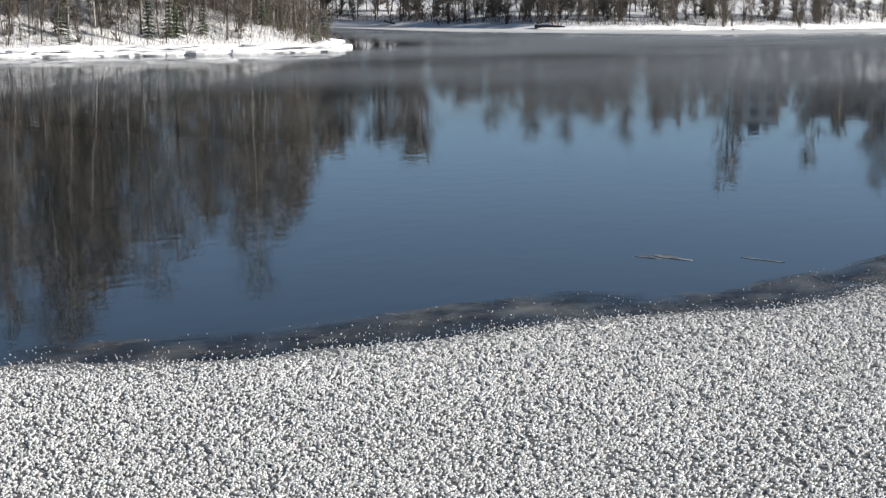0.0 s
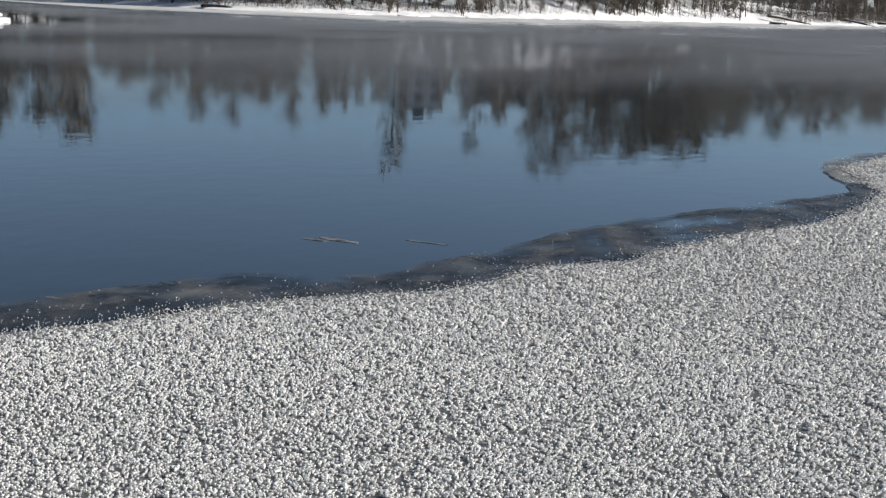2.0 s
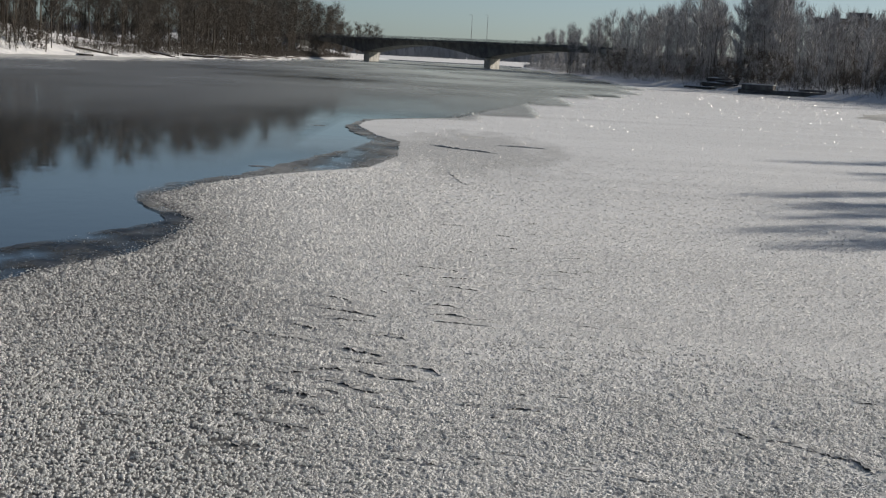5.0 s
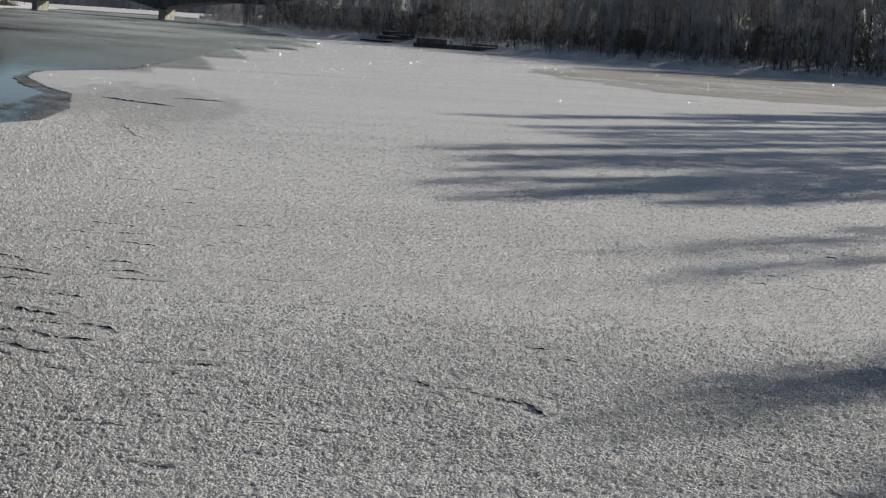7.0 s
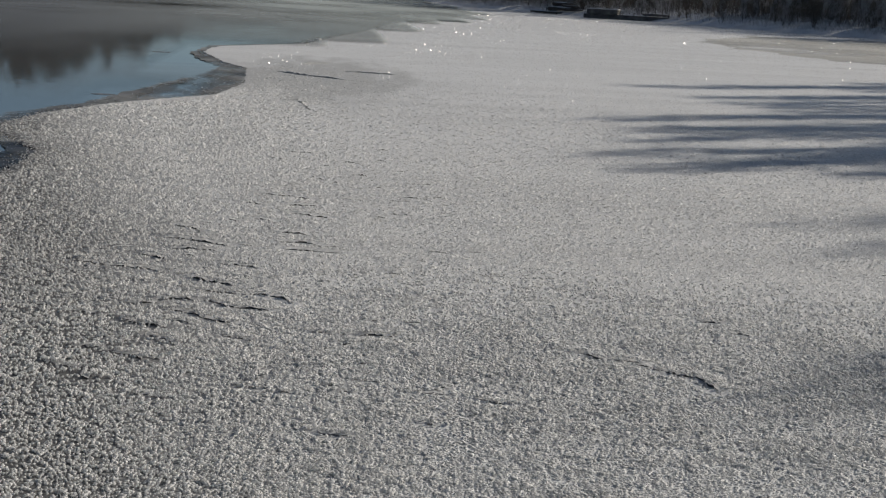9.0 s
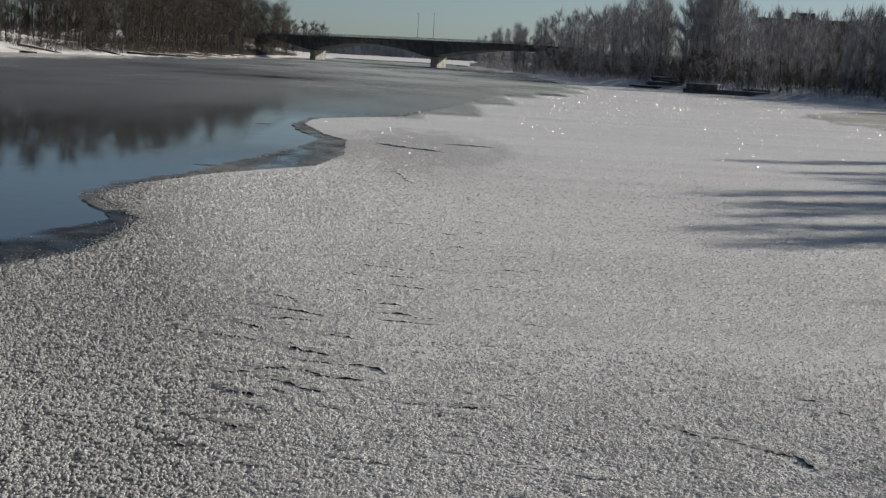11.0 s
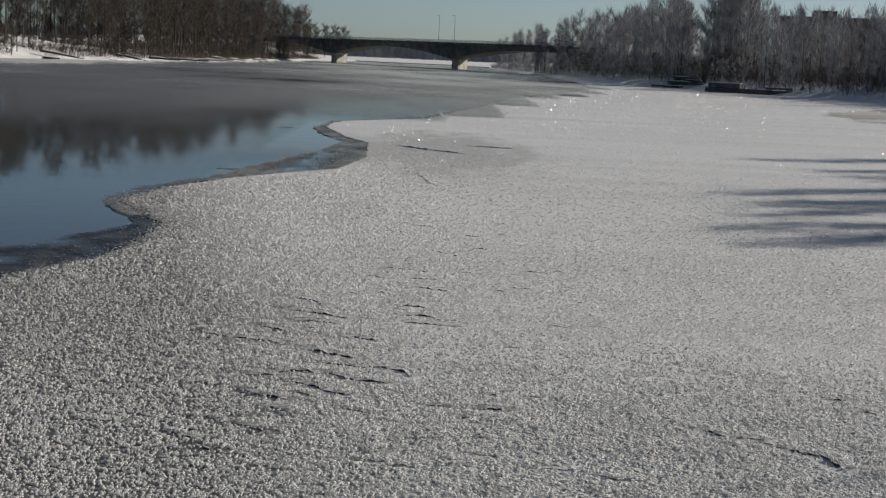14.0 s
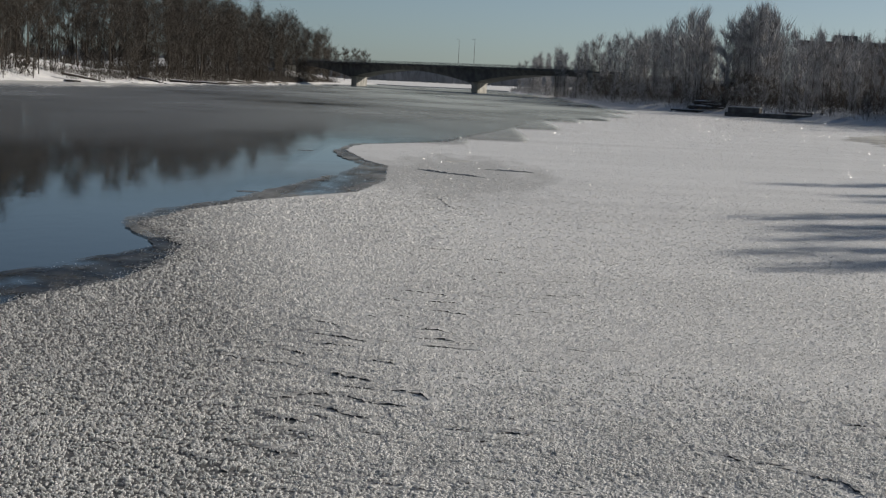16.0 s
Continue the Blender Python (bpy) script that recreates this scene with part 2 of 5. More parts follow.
def part(name, bm, material, parent=None, label=""):
    """Links a bmesh (or a finished mesh) as one object under a thing."""
    if isinstance(bm, bpy.types.Mesh):
        me = bm
    else:
        me = bpy.data.meshes.new(name)
        bm.to_mesh(me)
        bm.free()
        me.materials.append(material)
    ob = new(name, me)
    ob.parent = parent
    if label:
        ob["label"] = label
    return ob


def thing(name, at=(0, 0, 0), turn=0, **tags):
    ob = new(name)
    ob.matrix_basis = pose(*at, 0, 0, turn)
    return tagged(ob, **tags)


def add_box(bm, lo, hi, bevel=0.0):
    r = bmesh.ops.create_cube(bm, size=1)
    for v in r["verts"]:
        v.co = Vector([lo[i] + (v.co[i] + 0.5) * (hi[i] - lo[i]) for i in range(3)])
    if bevel:
        es = list({e for v in r["verts"] for e in v.link_edges})
        bmesh.ops.bevel(bm, geom=es, offset=bevel, segments=1, affect="EDGES")


def box(lo, hi, bevel=0.0):
    bm = bmesh.new()
    add_box(bm, lo, hi, bevel)
    return bm


def inside(poly, p):
    """Which of the points p (n, 2) lie in the polygon."""
    poly = np.asarray(poly, float)
    q = np.roll(poly, -1, 0)
    res = np.zeros(len(p), bool)
    for (x0, y0), (x1, y1) in zip(poly, q):
        if y0 == y1:
            continue
        c = ((y0 > p[:, 1]) != (y1 > p[:, 1])) & (p[:, 0] < (x1 - x0) * (p[:, 1] - y0) / (y1 - y0) + x0)
        res ^= c
    return res


def distance(line, p, closed=False):
    """Distance of points p from a polyline."""
    line = np.asarray(line, float)
    ends = np.roll(line, -1, 0) if closed else line[1:]
    best = np.full(len(p), 1e9)
    for a, b in zip(line, ends):
        d = b - a
        t = np.clip(((p - a) @ d) / max(d @ d, 1e-9), 0, 1)
        best = np.minimum(best, np.hypot(*(p - a - t[:, None] * d).T))
    return best


def wander(line, step, amount, seed, rough=2.0):
    """A polyline resampled at about step metres and shaken sideways by noise."""
    out = []
    for (x0, y0), (x1, y1) in zip(line, line[1:]):
        L = math.hypot(x1 - x0, y1 - y0)
        k = max(1, int(L / step))
        for i in range(k):
            t = i / k
            x, y = x0 + (x1 - x0) * t, y0 + (y1 - y0) * t
            s = amount * (noise.noise(Vector((x / rough, y / rough, seed))) + 0.5 * noise.noise(Vector((x * 2.7 / rough, y * 2.7 / rough, seed + 5))))
            out.append((x - (y1 - y0) / L * s, y + (x1 - x0) / L * s))
    out.append(tuple(line[-1]))
    return out


# ---- plan of the river ----
SHORE_LEFT = [(-112, -40), (-108, 40), (-104, 78), (-99, 95), (-97, 108), (-105, 121), (-140, 150), (-185, 180), (-192, 204), (-178, 212), (-160, 205), (-138, 206), (-126, 214),
              (-118, 228), (-110, 248), (-104, 275), (-93, 312), (-79, 350), (-67, 388), (-58, 470), (-55, 545), (-53, 600), (-44, 655), (-38, 720), (-46, 790), (-75, 900), (-95, 1150), (-110, 1500)]
SHORE_RIGHT = [(40, -40), (43, 20), (47, 60), (55, 90), (75, 118), (105, 150), (135, 180), (138, 205), (119, 216), (103, 218), (88, 226), (77, 248), (66, 282), (52, 318), (40, 345),
               (33, 390), (29, 434), (24, 520), (18, 594), (22, 700), (60, 900), (80, 1150), (90, 1500)]
RIVER = SHORE_LEFT + SHORE_RIGHT[::-1]


def land(p):
    """Height of the ground at points p (n, 2), without the small unevenness; and the distance from the shore (negative in the river)."""
    d = distance(RIVER, p, True)
    d = np.where(inside(RIVER, p), -d, d)
    x, y = p[:, 0], p[:, 1]
    left = x < -45
    hill = np.exp(-((y - 292) / np.where(y < 292, 58.0, 70.0)) ** 2) * left * np.clip((-x - 60) / 40, 0, 1)
    cape = np.exp(-((y - 80) / 55.0) ** 2) * (x < -90)
    z = np.where(d < 0, -0.7 * np.clip(-d / 2, 0, 1), 0)
    up = np.clip(d, 0, None)
    rise = 0.32 * np.clip(up / 1.5, 0, 1) + 2.4 * (1 - np.exp(-up / 12.0))
    away = y + 0.2 * x
    rise = rise + hill * (2.0 * np.clip((up - 3) / 30.0, 0, 1) + 6.5 * np.clip((away - 230) / 34.0, 0, 1) * np.clip((up - 1) / 22.0, 0, 1)) + cape * 7.0 * np.clip((up - 2) / 32.0, 0, 1)
    rise = rise + 4.0 * np.clip((up - 80) / 300, 0, 1)
    # road embankment behind the end of the bridge
    ramp = distance([(-72, 625), (-110, 683), (-160, 760)], p)
    rise = np.maximum(rise, 7.4 * np.clip(1.5 - ramp / 12.0, 0, 1) * np.clip(up / 6, 0, 1))
    return z + np.where(d > 0, rise, 0), d


def ground_z(x, y):
    return float(land(np.array([[x, y]], float))[0][0]) + 0.25 * noise.noise(Vector((x / 6, y / 6, 3)))


def build_ground():
    th = np.radians(np.concatenate([np.arange(-62, 42, 0.6), np.arange(42, 298, 4.0)]))
    r = np.concatenate([[2.0, 10.0], np.exp(np.linspace(math.log(30), math.log(620), 170)), np.exp(np.linspace(math.log(640), math.log(4500), 40))])
    R, T = np.meshgrid(r, th, indexing="ij")
    p = np.stack([R.ravel() * np.sin(T.ravel()), R.ravel() * np.cos(T.ravel())], 1)
    z, d = land(p)
    un = np.array([noise.noise(Vector((a / 6, b / 6, 3))) for a, b in p])
    z = z + 0.25 * un * np.clip(d / 3 + 0.3, 0, 1)
    nr, nt = len(r), len(th)
    i, j = np.meshgrid(np.arange(nr - 1), np.arange(nt), indexing="ij")
    i, j = i.ravel(), j.ravel()
    f4 = np.stack([i * nt + j, (i + 1) * nt + j, (i + 1) * nt + (j + 1) % nt, i * nt + (j + 1) % nt], 1)[:, ::-1]
    ob = new("ground", raw_mesh("ground", np.column_stack([p, z]), f4, M_SNOW, True))
    tagged(ob, "snow-covered river banks and low hills in sunlight", "ground", kind="structure")


build_ground()


def flat_sheet(name, outline, z, thick, material):
    """A flat sheet with a real edge, from an outline in the plan."""
    bm = bmesh.new()
    vs = [bm.verts.new((x, y, z)) for x, y in outline]
    fc = bm.faces.new(vs)
    if fc.normal.z < 0:
        fc.normal_flip()
    bm.normal_update()
    if fc.normal.z < 0:
        bmesh.ops.reverse_faces(bm, faces=[fc])
    ext = bmesh.ops.extrude_face_region(bm, geom=[fc])
    bmesh.ops.translate(bm, verts=[v for v in ext["geom"] if isinstance(v, bmesh.types.BMVert)], vec=(0, 0, -thick))
    bmesh.ops.recalc_face_normals(bm, faces=bm.faces)
    bmesh.ops.triangulate(bm, faces=bm.faces)
    me = bpy.data.meshes.new(name)
    bm.to_mesh(me)
    bm.free()
    me.materials.append(material)
    return new(name, me)


def build_water():
    bm = bmesh.new()
    vs = [bm.verts.new(v) for v in ((-420, -60, -0.05), (200, -60, -0.05), (200, 1040, -0.05), (-420, 1040, -0.05))]
    bm.faces.new(vs)
    ob = part("water", bm, M_WATER)
    tagged(ob, "calm dark blue river water mirroring trees and sky", "water", kind="structure")


build_water()

# edge of the frost-covered ice towards the open water, from near to far
FROST_EDGE = [(-30, 4), (-21, 8.8), (-17.1, 12.6), (-16, 13.5), (-15, 14.7), (-14.3, 16.3), (-13.5, 18), (-13.1, 19.4), (-12.1, 21), (-11, 22.4), (-10.6, 24), (-10.6, 25.6), (-9.4, 27.2),
              (-9.3, 29.2), (-8.7, 31.9), (-7.7, 34.5), (-7.4, 37.4), (-7.5, 41.5), (-8.4, 43.9), (-9.9, 47.4), (-9.2, 52.4), (-7.5, 57.6), (-4.2, 63.8), (-3.4, 71.2), (-3.7, 83), (-5.2, 88),
              (-7.0, 98), (-7.0, 104), (-6.4, 107.5), (-0.9, 117.5), (1.6, 135), (4.7, 154.6), (9, 188), (19.7, 231), (28.1, 291), (30, 345), (28, 440), (18, 600)]
THIN_EDGE = [(-31, 5.0), (-22, 9.6), (-17.9, 13.2), (-17, 14.3), (-16.6, 15.2), (-16, 16), (-15.5, 17.4), (-15.1, 18.8), (-14.6, 20.3), (-14.2, 21.6), (-13.2, 22.4), (-12.2, 23.2), (-11.8, 25.1),
             (-11.6, 28.1), (-11.5, 30.2), (-10.5, 33.4), (-9.8, 36.1), (-9.1, 38.4), (-8.1, 40.6), (-7.9, 41.5), (-8.3, 43.0), (-9.1, 45.0), (-10.1, 47.4), (-10.2, 51), (-9.5, 53.5), (-8.3, 57), (-7.7, 61), (-6.9, 67),
             (-5.8, 74), (-5.2, 79), (-5.0, 84.5), (-6.4, 89.5), (-7.6, 97), (-7.3, 104), (-7.0, 107.8), (-1.1, 118.2), (1.2, 136), (4.3, 156), (8.4, 190), (19, 233), (27.5, 293), (29, 345), (27, 440), (17, 600)]
CLOSE_RIGHT = [(34, 560), (39, 400), (50, 352), (62, 325), (76, 288), (87, 254), (98, 234), (120, 224), (146, 212), (144, 176), (112, 142), (82, 110), (62, 84), (54, 56), (50, 10), (46, -44), (-30, -44)]


def build_ice():
    edge = wander(FROST_EDGE, 0.3, 0.15, 2.0, 0.8)
    outline = [(x + 0.35 * min(1, 50 / max(y, 1)), y + 0.1) for x, y in edge] + CLOSE_RIGHT
    fan = flat_sheet("ice", outline, 0.0, 0.05, M_ICE)
    fan.data.polygons.foreach_set("use_smooth", [False] * len(fan.data.polygons))
    tagged(fan, "river ice sheet crusted with white hoarfrost in sunlight", "ice", kind="structure")
    thin = wander(THIN_EDGE, 0.3, 0.25, 9.0, 1.6)
    cut = min(range(len(thin)), key=lambda i: abs(thin[i][1] - 43.5))
    near = thin[:cut + 1] + [(-4, 43.5), (-3, 36), (-6, 22), (-10, 12), (-26, -2)]
    far = thin[cut:] + [(30, 560), (34, 345), (24, 231), (6, 150), (3, 112), (0, 98), (0, 70), (-4, 50), (-4, 43.5)]
    t = flat_sheet("thin_ice", near, -0.02, 0.008, M_THIN)
    tagged(t, "thin grey clear ice along the open water", "ice", kind="structure")
    t = flat_sheet("thin_ice", far, -0.009, 0.008, M_THIN_PALE)
    tagged(t, "pale thin ice along the edge of the bay", "ice", kind="structure")


build_ice()


def build_bare_patch():
    """A grey-yellow field of bare ice near the wooded bank."""
    m = mottled("bare_river_ice", (0.34, 0.338, 0.315), (0.50, 0.497, 0.47), 6.0, 0.5, 0.004, 0.3, stretch=(0.5, 0.5, 1), lo=0.36, hi=0.7, spec=0.25)
    clear_places(m, 9.0, 0.28, 0.52, (0.5, 0.8, 1))
    line = [(59, 211), (77, 217), (88, 208), (97, 201), (104, 190), (90, 150), (70, 133), (61, 128), (52, 126), (45, 134), (42, 152), (43, 177)]
    t = flat_sheet("bare_ice_patch", wander(line + line[:1], 1.0, 2.0, 5.0, 5.0)[:-1], 0.004, 0.02, m)
    tagged(t, "grey-yellow field of bare ice near the wooded bank", "ice", kind="structure")


build_bare_patch()


def pressure_ridge(line, height, seed):
    """A crack in the ice with one lip pushed up along it."""
    rd = random.Random(seed)
    path = wander(line, 0.25, 0.12, seed, 1.0)
    V, F = [], []
    n = len(path)
    for k, (x, y) in enumerate(path):
        h = 0.6 * height * min(1, 4 * k / n, 4 * (n - 1 - k) / n) * rd.uniform(0.3, 1.2) + 0.01
        V += [(x, y, -0.02), (x + rd.uniform(-0.03, 0.03), y + 0.04, h), (x + 0.05, y + 0.12 + h, -0.01)]
    for k in range(n - 1):
        b = 3 * k
        F += [(b, b + 3, b + 4), (b, b + 4, b + 1), (b + 1, b + 4, b + 5), (b + 1, b + 5, b + 2)]
    ob = new("pressure_ridge", raw_mesh("pressure_ridge", V, F, M_CRUST))
    tagged(ob, "low lip of ice pushed up along a crack", "ice ridge", kind="structure")


M_CRUST = mottled("crust", (0.24, 0.24, 0.24), (0.44, 0.44, 0.44), 0.5, 0.7, spec=0.2)
pressure_ridge([(-2.0, 81.6), (-0.7, 79.3), (1.5, 76.9)], 0.12, 1)
pressure_ridge([(-1.2, 62.6), (-0.6, 62.9), (-0.1, 58.0)], 0.06, 2)
pressure_ridge([(1.6, 84.0), (4.2, 83.0)], 0.10, 6)
pressure_ridge([(-0.6, 90.0), (1.0, 91.5)], 0.10, 7)


SHELF = [(-176, 192), (-163, 188.5), (-150, 184), (-136, 180), (-125, 184.5), (-114, 188), (-102, 191.5), (-95.5, 200), (-93, 214), (-90, 226), (-86, 244), (-82, 263), (-74, 288), (-66, 334), (-64, 372)]
SHELF_BACK = [(-76, 372), (-84, 350), (-99, 312), (-110, 275), (-116, 250), (-124, 230), (-131, 218), (-140, 210), (-160, 209), (-178, 216), (-194, 206)]


def build_shore_ice():
    m = mottled("shelf_snow", (0.36, 0.365, 0.37), (0.54, 0.545, 0.55), 5.0, 0.7, 0.03, 0.8, stretch=(0.6, 1.2, 1), spec=0.2)
    t = flat_sheet("shore_ice", wander(SHELF, 0.8, 0.7, 12.0, 3.0) + SHELF_BACK, 0.07, 0.14, m)
    tagged(t, "flat shelf of snowy ice along the far shore", "ice", kind="structure")


build_shore_ice()


def build_far_ice():
    outline = wander([(-62, 770), (-20, 742), (8, 752), (24, 700)], 6, 5.0, 6.0, 30) + [(60, 880), (85, 1150), (88, 1480), (-108, 1480), (-95, 1150), (-78, 900)]
    t = flat_sheet("far_ice", outline, 0.02, 0.08, M_SNOW)
    tagged(t, "snow-covered river ice beyond the bridge", "ice", kind="structure")


build_far_ice()


# ---- frost flowers on the ice ----
CRACKS = []


def crack(x0, y0, x1, y1, bow, height):
    """A broken edge in the frost crust: one lip stands up along a bowed line, with a bare strip before it."""
    n = 9
    L = math.hypot(x1 - x0, y1 - y0)
    ux, uy = (x1 - x0) / L, (y1 - y0) / L
    line = []
    for k in range(n):
        t = k / (n - 1)
        b = 4 * bow * t * (1 - t) + 0.05 * noise.noise(Vector((x0 + ux * L * t * 4, y0 * 3 + t * 4, 8))) * min(1, 3 * L)
        line.append((x0 + ux * L * t - uy * b, y0 + uy * L * t + ux * b))
    CRACKS.append((line, min(0.9 * height, 0.055)))


crack(-1.61, 43.28, -1.41, 43.22, 0.05, 0.031)
crack(-1.24, 42.30, -0.65, 41.99, 0.04, 0.030)
crack(-0.69, 43.95, 0.14, 43.70, 0.07, 0.032)
crack(0.26, 43.90, 0.42, 42.96, 0.01, 0.016)
crack(0.79, 41.89, 1.29, 41.69, 0.07, 0.030)
crack(0.94, 39.22, 1.39, 38.92, 0.11, 0.042)
crack(1.78, 42.68, 2.03, 42.37, 0.02, 0.031)
crack(0.02, 38.55, 0.33, 37.99, -0.04, 0.041)
crack(0.43, 37.49, 0.64, 37.45, 0.05, 0.040)
crack(-0.64, 36.29, -0.14, 36.26, -0.01, 0.026)
crack(-0.59, 35.71, -0.20, 35.84, 0.00, 0.026)
crack(-1.02, 35.18, -0.38, 34.82, -0.13, 0.038)
crack(-0.44, 34.90, 0.00, 34.40, 0.00, 0.037)
crack(-1.39, 33.60, -0.96, 33.30, 0.01, 0.036)
crack(-0.62, 33.41, 0.19, 33.41, -0.00, 0.048)
crack(-0.70, 32.88, -0.55, 32.27, 0.01, 0.023)
crack(-0.51, 32.36, 0.42, 31.78, -0.01, 0.046)
crack(-1.12, 31.32, -0.74, 31.06, 0.08, 0.034)
crack(-1.11, 32.02, -0.89, 32.01, 0.04, 0.023)
crack(0.70, 34.71, 1.19, 34.42, 0.12, 0.025)
crack(1.33, 36.86, 1.66, 36.97, -0.10, 0.026)
crack(2.45, 37.87, 3.00, 37.85, -0.00, 0.041)
crack(1.71, 34.95, 2.21, 34.75, -0.17, 0.025)
crack(2.11, 35.36, 2.72, 34.82, 0.16, 0.038)
crack(2.84, 35.60, 3.14, 35.42, 0.02, 0.026)
crack(1.46, 33.30, 1.57, 33.08, 0.02, 0.024)
crack(1.68, 32.71, 2.17, 32.62, -0.05, 0.035)
crack(2.13, 31.38, 2.33, 31.29, 0.08, 0.023)
crack(-2.69, 30.12, -2.04, 29.27, 0.22, 0.054)
crack(-2.21, 30.77, -1.92, 30.63, -0.04, 0.022)
crack(-1.77, 30.53, -1.61, 30.15, -0.01, 0.033)
crack(-1.62, 31.17, -1.41, 30.86, 0.00, 0.033)
crack(-2.58, 28.72, -1.43, 27.97, 0.05, 0.061)
crack(-2.36, 27.48, -1.58, 27.39, 0.09, 0.050)
crack(-2.40, 26.83, -1.93, 26.84, 0.11, 0.029)
crack(-0.56, 29.69, 0.03, 29.45, 0.11, 0.053)
crack(-0.66, 29.26, -0.44, 29.25, 0.03, 0.021)
crack(-0.58, 28.57, 0.16, 28.46, 0.13, 0.051)
crack(-0.44, 27.87, 0.57, 27.66, 0.00, 0.060)
crack(0.04, 28.36, 0.56, 28.32, -0.05, 0.020)
crack(-2.89, 26.87, -2.36, 26.23, 0.09, 0.058)
crack(-3.80, 26.08, -2.84, 25.58, -0.08, 0.046)
crack(-2.93, 25.56, -2.34, 25.24, 0.10, 0.083)
crack(-1.47, 26.19, -0.84, 25.87, 0.08, 0.047)
crack(-1.85, 24.97, -1.14, 24.37, -0.09, 0.062)
crack(-1.63, 23.85, -1.06, 23.71, 0.01, 0.034)
crack(-0.99, 23.69, -0.45, 23.63, 0.05, 0.034)
crack(-0.62, 23.68, -0.23, 23.13, 0.09, 0.059)
crack(-2.59, 22.77, -2.18, 22.86, -0.04, 0.049)
crack(-2.21, 23.07, -1.13, 22.69, 0.28, 0.058)
crack(-1.26, 22.82, -0.54, 22.58, -0.05, 0.049)
crack(-1.93, 22.39, -1.44, 21.92, 0.06, 0.048)
crack(-1.45, 21.95, -1.05, 21.67, -0.08, 0.039)
crack(-2.54, 21.72, -1.90, 21.23, -0.08, 0.054)
crack(-1.90, 21.60, -1.57, 21.48, 0.12, 0.031)
crack(-3.44, 22.10, -2.94, 21.98, 0.02, 0.032)
crack(-2.99, 19.96, -2.48, 19.75, 0.11, 0.036)
crack(-2.43, 19.66, -2.03, 19.32, 0.09, 0.057)
crack(-2.12, 20.73, -1.73, 20.25, 0.08, 0.059)
crack(-1.73, 20.21, -1.63, 20.20, 0.01, 0.022)
crack(-1.13, 20.80, -0.71, 20.61, 0.04, 0.030)
crack(-2.41, 20.01, -2.27, 20.70, 0.00, 0.044)
crack(-2.66, 18.54, -2.53, 18.32, -0.01, 0.080)
crack(-3.10, 19.11, -2.71, 18.84, -0.04, 0.034)
crack(-1.92, 17.70, -1.64, 17.55, 0.04, 0.026)
crack(0.86, 21.17, 1.09, 21.07, 0.03, 0.053)
crack(1.13, 21.08, 1.25, 21.14, -0.01, 0.023)
crack(0.70, 19.48, 0.81, 19.44, 0.03, 0.028)
crack(0.45, 20.58, 0.62, 20.61, -0.03, 0.030)
crack(0.30, 18.35, 0.44, 18.29, 0.03, 0.026)
crack(-0.58, 18.51, -0.55, 18.68, -0.01, 0.033)
crack(-0.26, 17.94, -0.16, 17.96, 0.05, 0.026)
crack(3.70, 20.51, 4.01, 20.06, -0.05, 0.044)
crack(4.11, 20.11, 4.42, 19.95, 0.07, 0.052)
crack(4.37, 19.95, 4.64, 19.61, -0.02, 0.044)
crack(4.67, 19.58, 4.99, 19.31, -0.06, 0.043)
crack(5.00, 19.34, 5.13, 18.67, 0.00, 0.064)
crack(5.93, 22.73, 6.20, 22.73, -0.02, 0.034)
crack(6.19, 22.03, 6.44, 21.84, 0.02, 0.033)
crack(3.89, 19.65, 4.07, 19.61, 0.01, 0.022)
crack(12.35, 30.73, 12.54, 30.63, 0.15, 0.036)
crack(12.97, 30.87, 13.15, 30.50, 0.05, 0.036)
crack(12.22, 29.76, 12.50, 29.56, 0.07, 0.035)
crack(15.70, 33.88, 15.93, 33.70, 0.03, 0.054)
crack(13.81, 30.92, 14.03, 30.90, 0.04, 0.024)
crack(13.30, 29.60, 13.72, 29.05, -0.02, 0.035)
crack(10.96, 26.29, 11.15, 26.22, 0.06, 0.031)
crack(11.58, 25.74, 11.94, 25.60, -0.06, 0.020)
crack(9.34, 27.12, 9.40, 26.91, 0.00, 0.021)
crack(10.39, 27.49, 10.46, 27.22, 0.01, 0.021)
crack(0.18, 16.41, 0.53, 16.27, -0.05, 0.035)
crack(1.38, 16.80, 1.47, 16.74, 0.03, 0.042)
crack(0.74, 21.07, 0.98, 21.10, 0.07, 0.046)
crack(0.41, 18.06, 0.52, 18.02, 0.04, 0.033)
crack(1.54, 18.22, 1.66, 18.23, 0.05, 0.020)


def small_cracks():
    rd = random.Random(77)
    for i in range(70):
        x, y = rd.uniform(-4.5, 3.0), rd.uniform(17, 46)
        L, a = rd.uniform(0.12, 0.45), radians(rd.gauss(-14, 14))
        crack(x, y, x + L * math.cos(a), y + L * math.sin(a), rd.uniform(0, 0.05), rd.uniform(0.012, 0.028))


small_cracks()


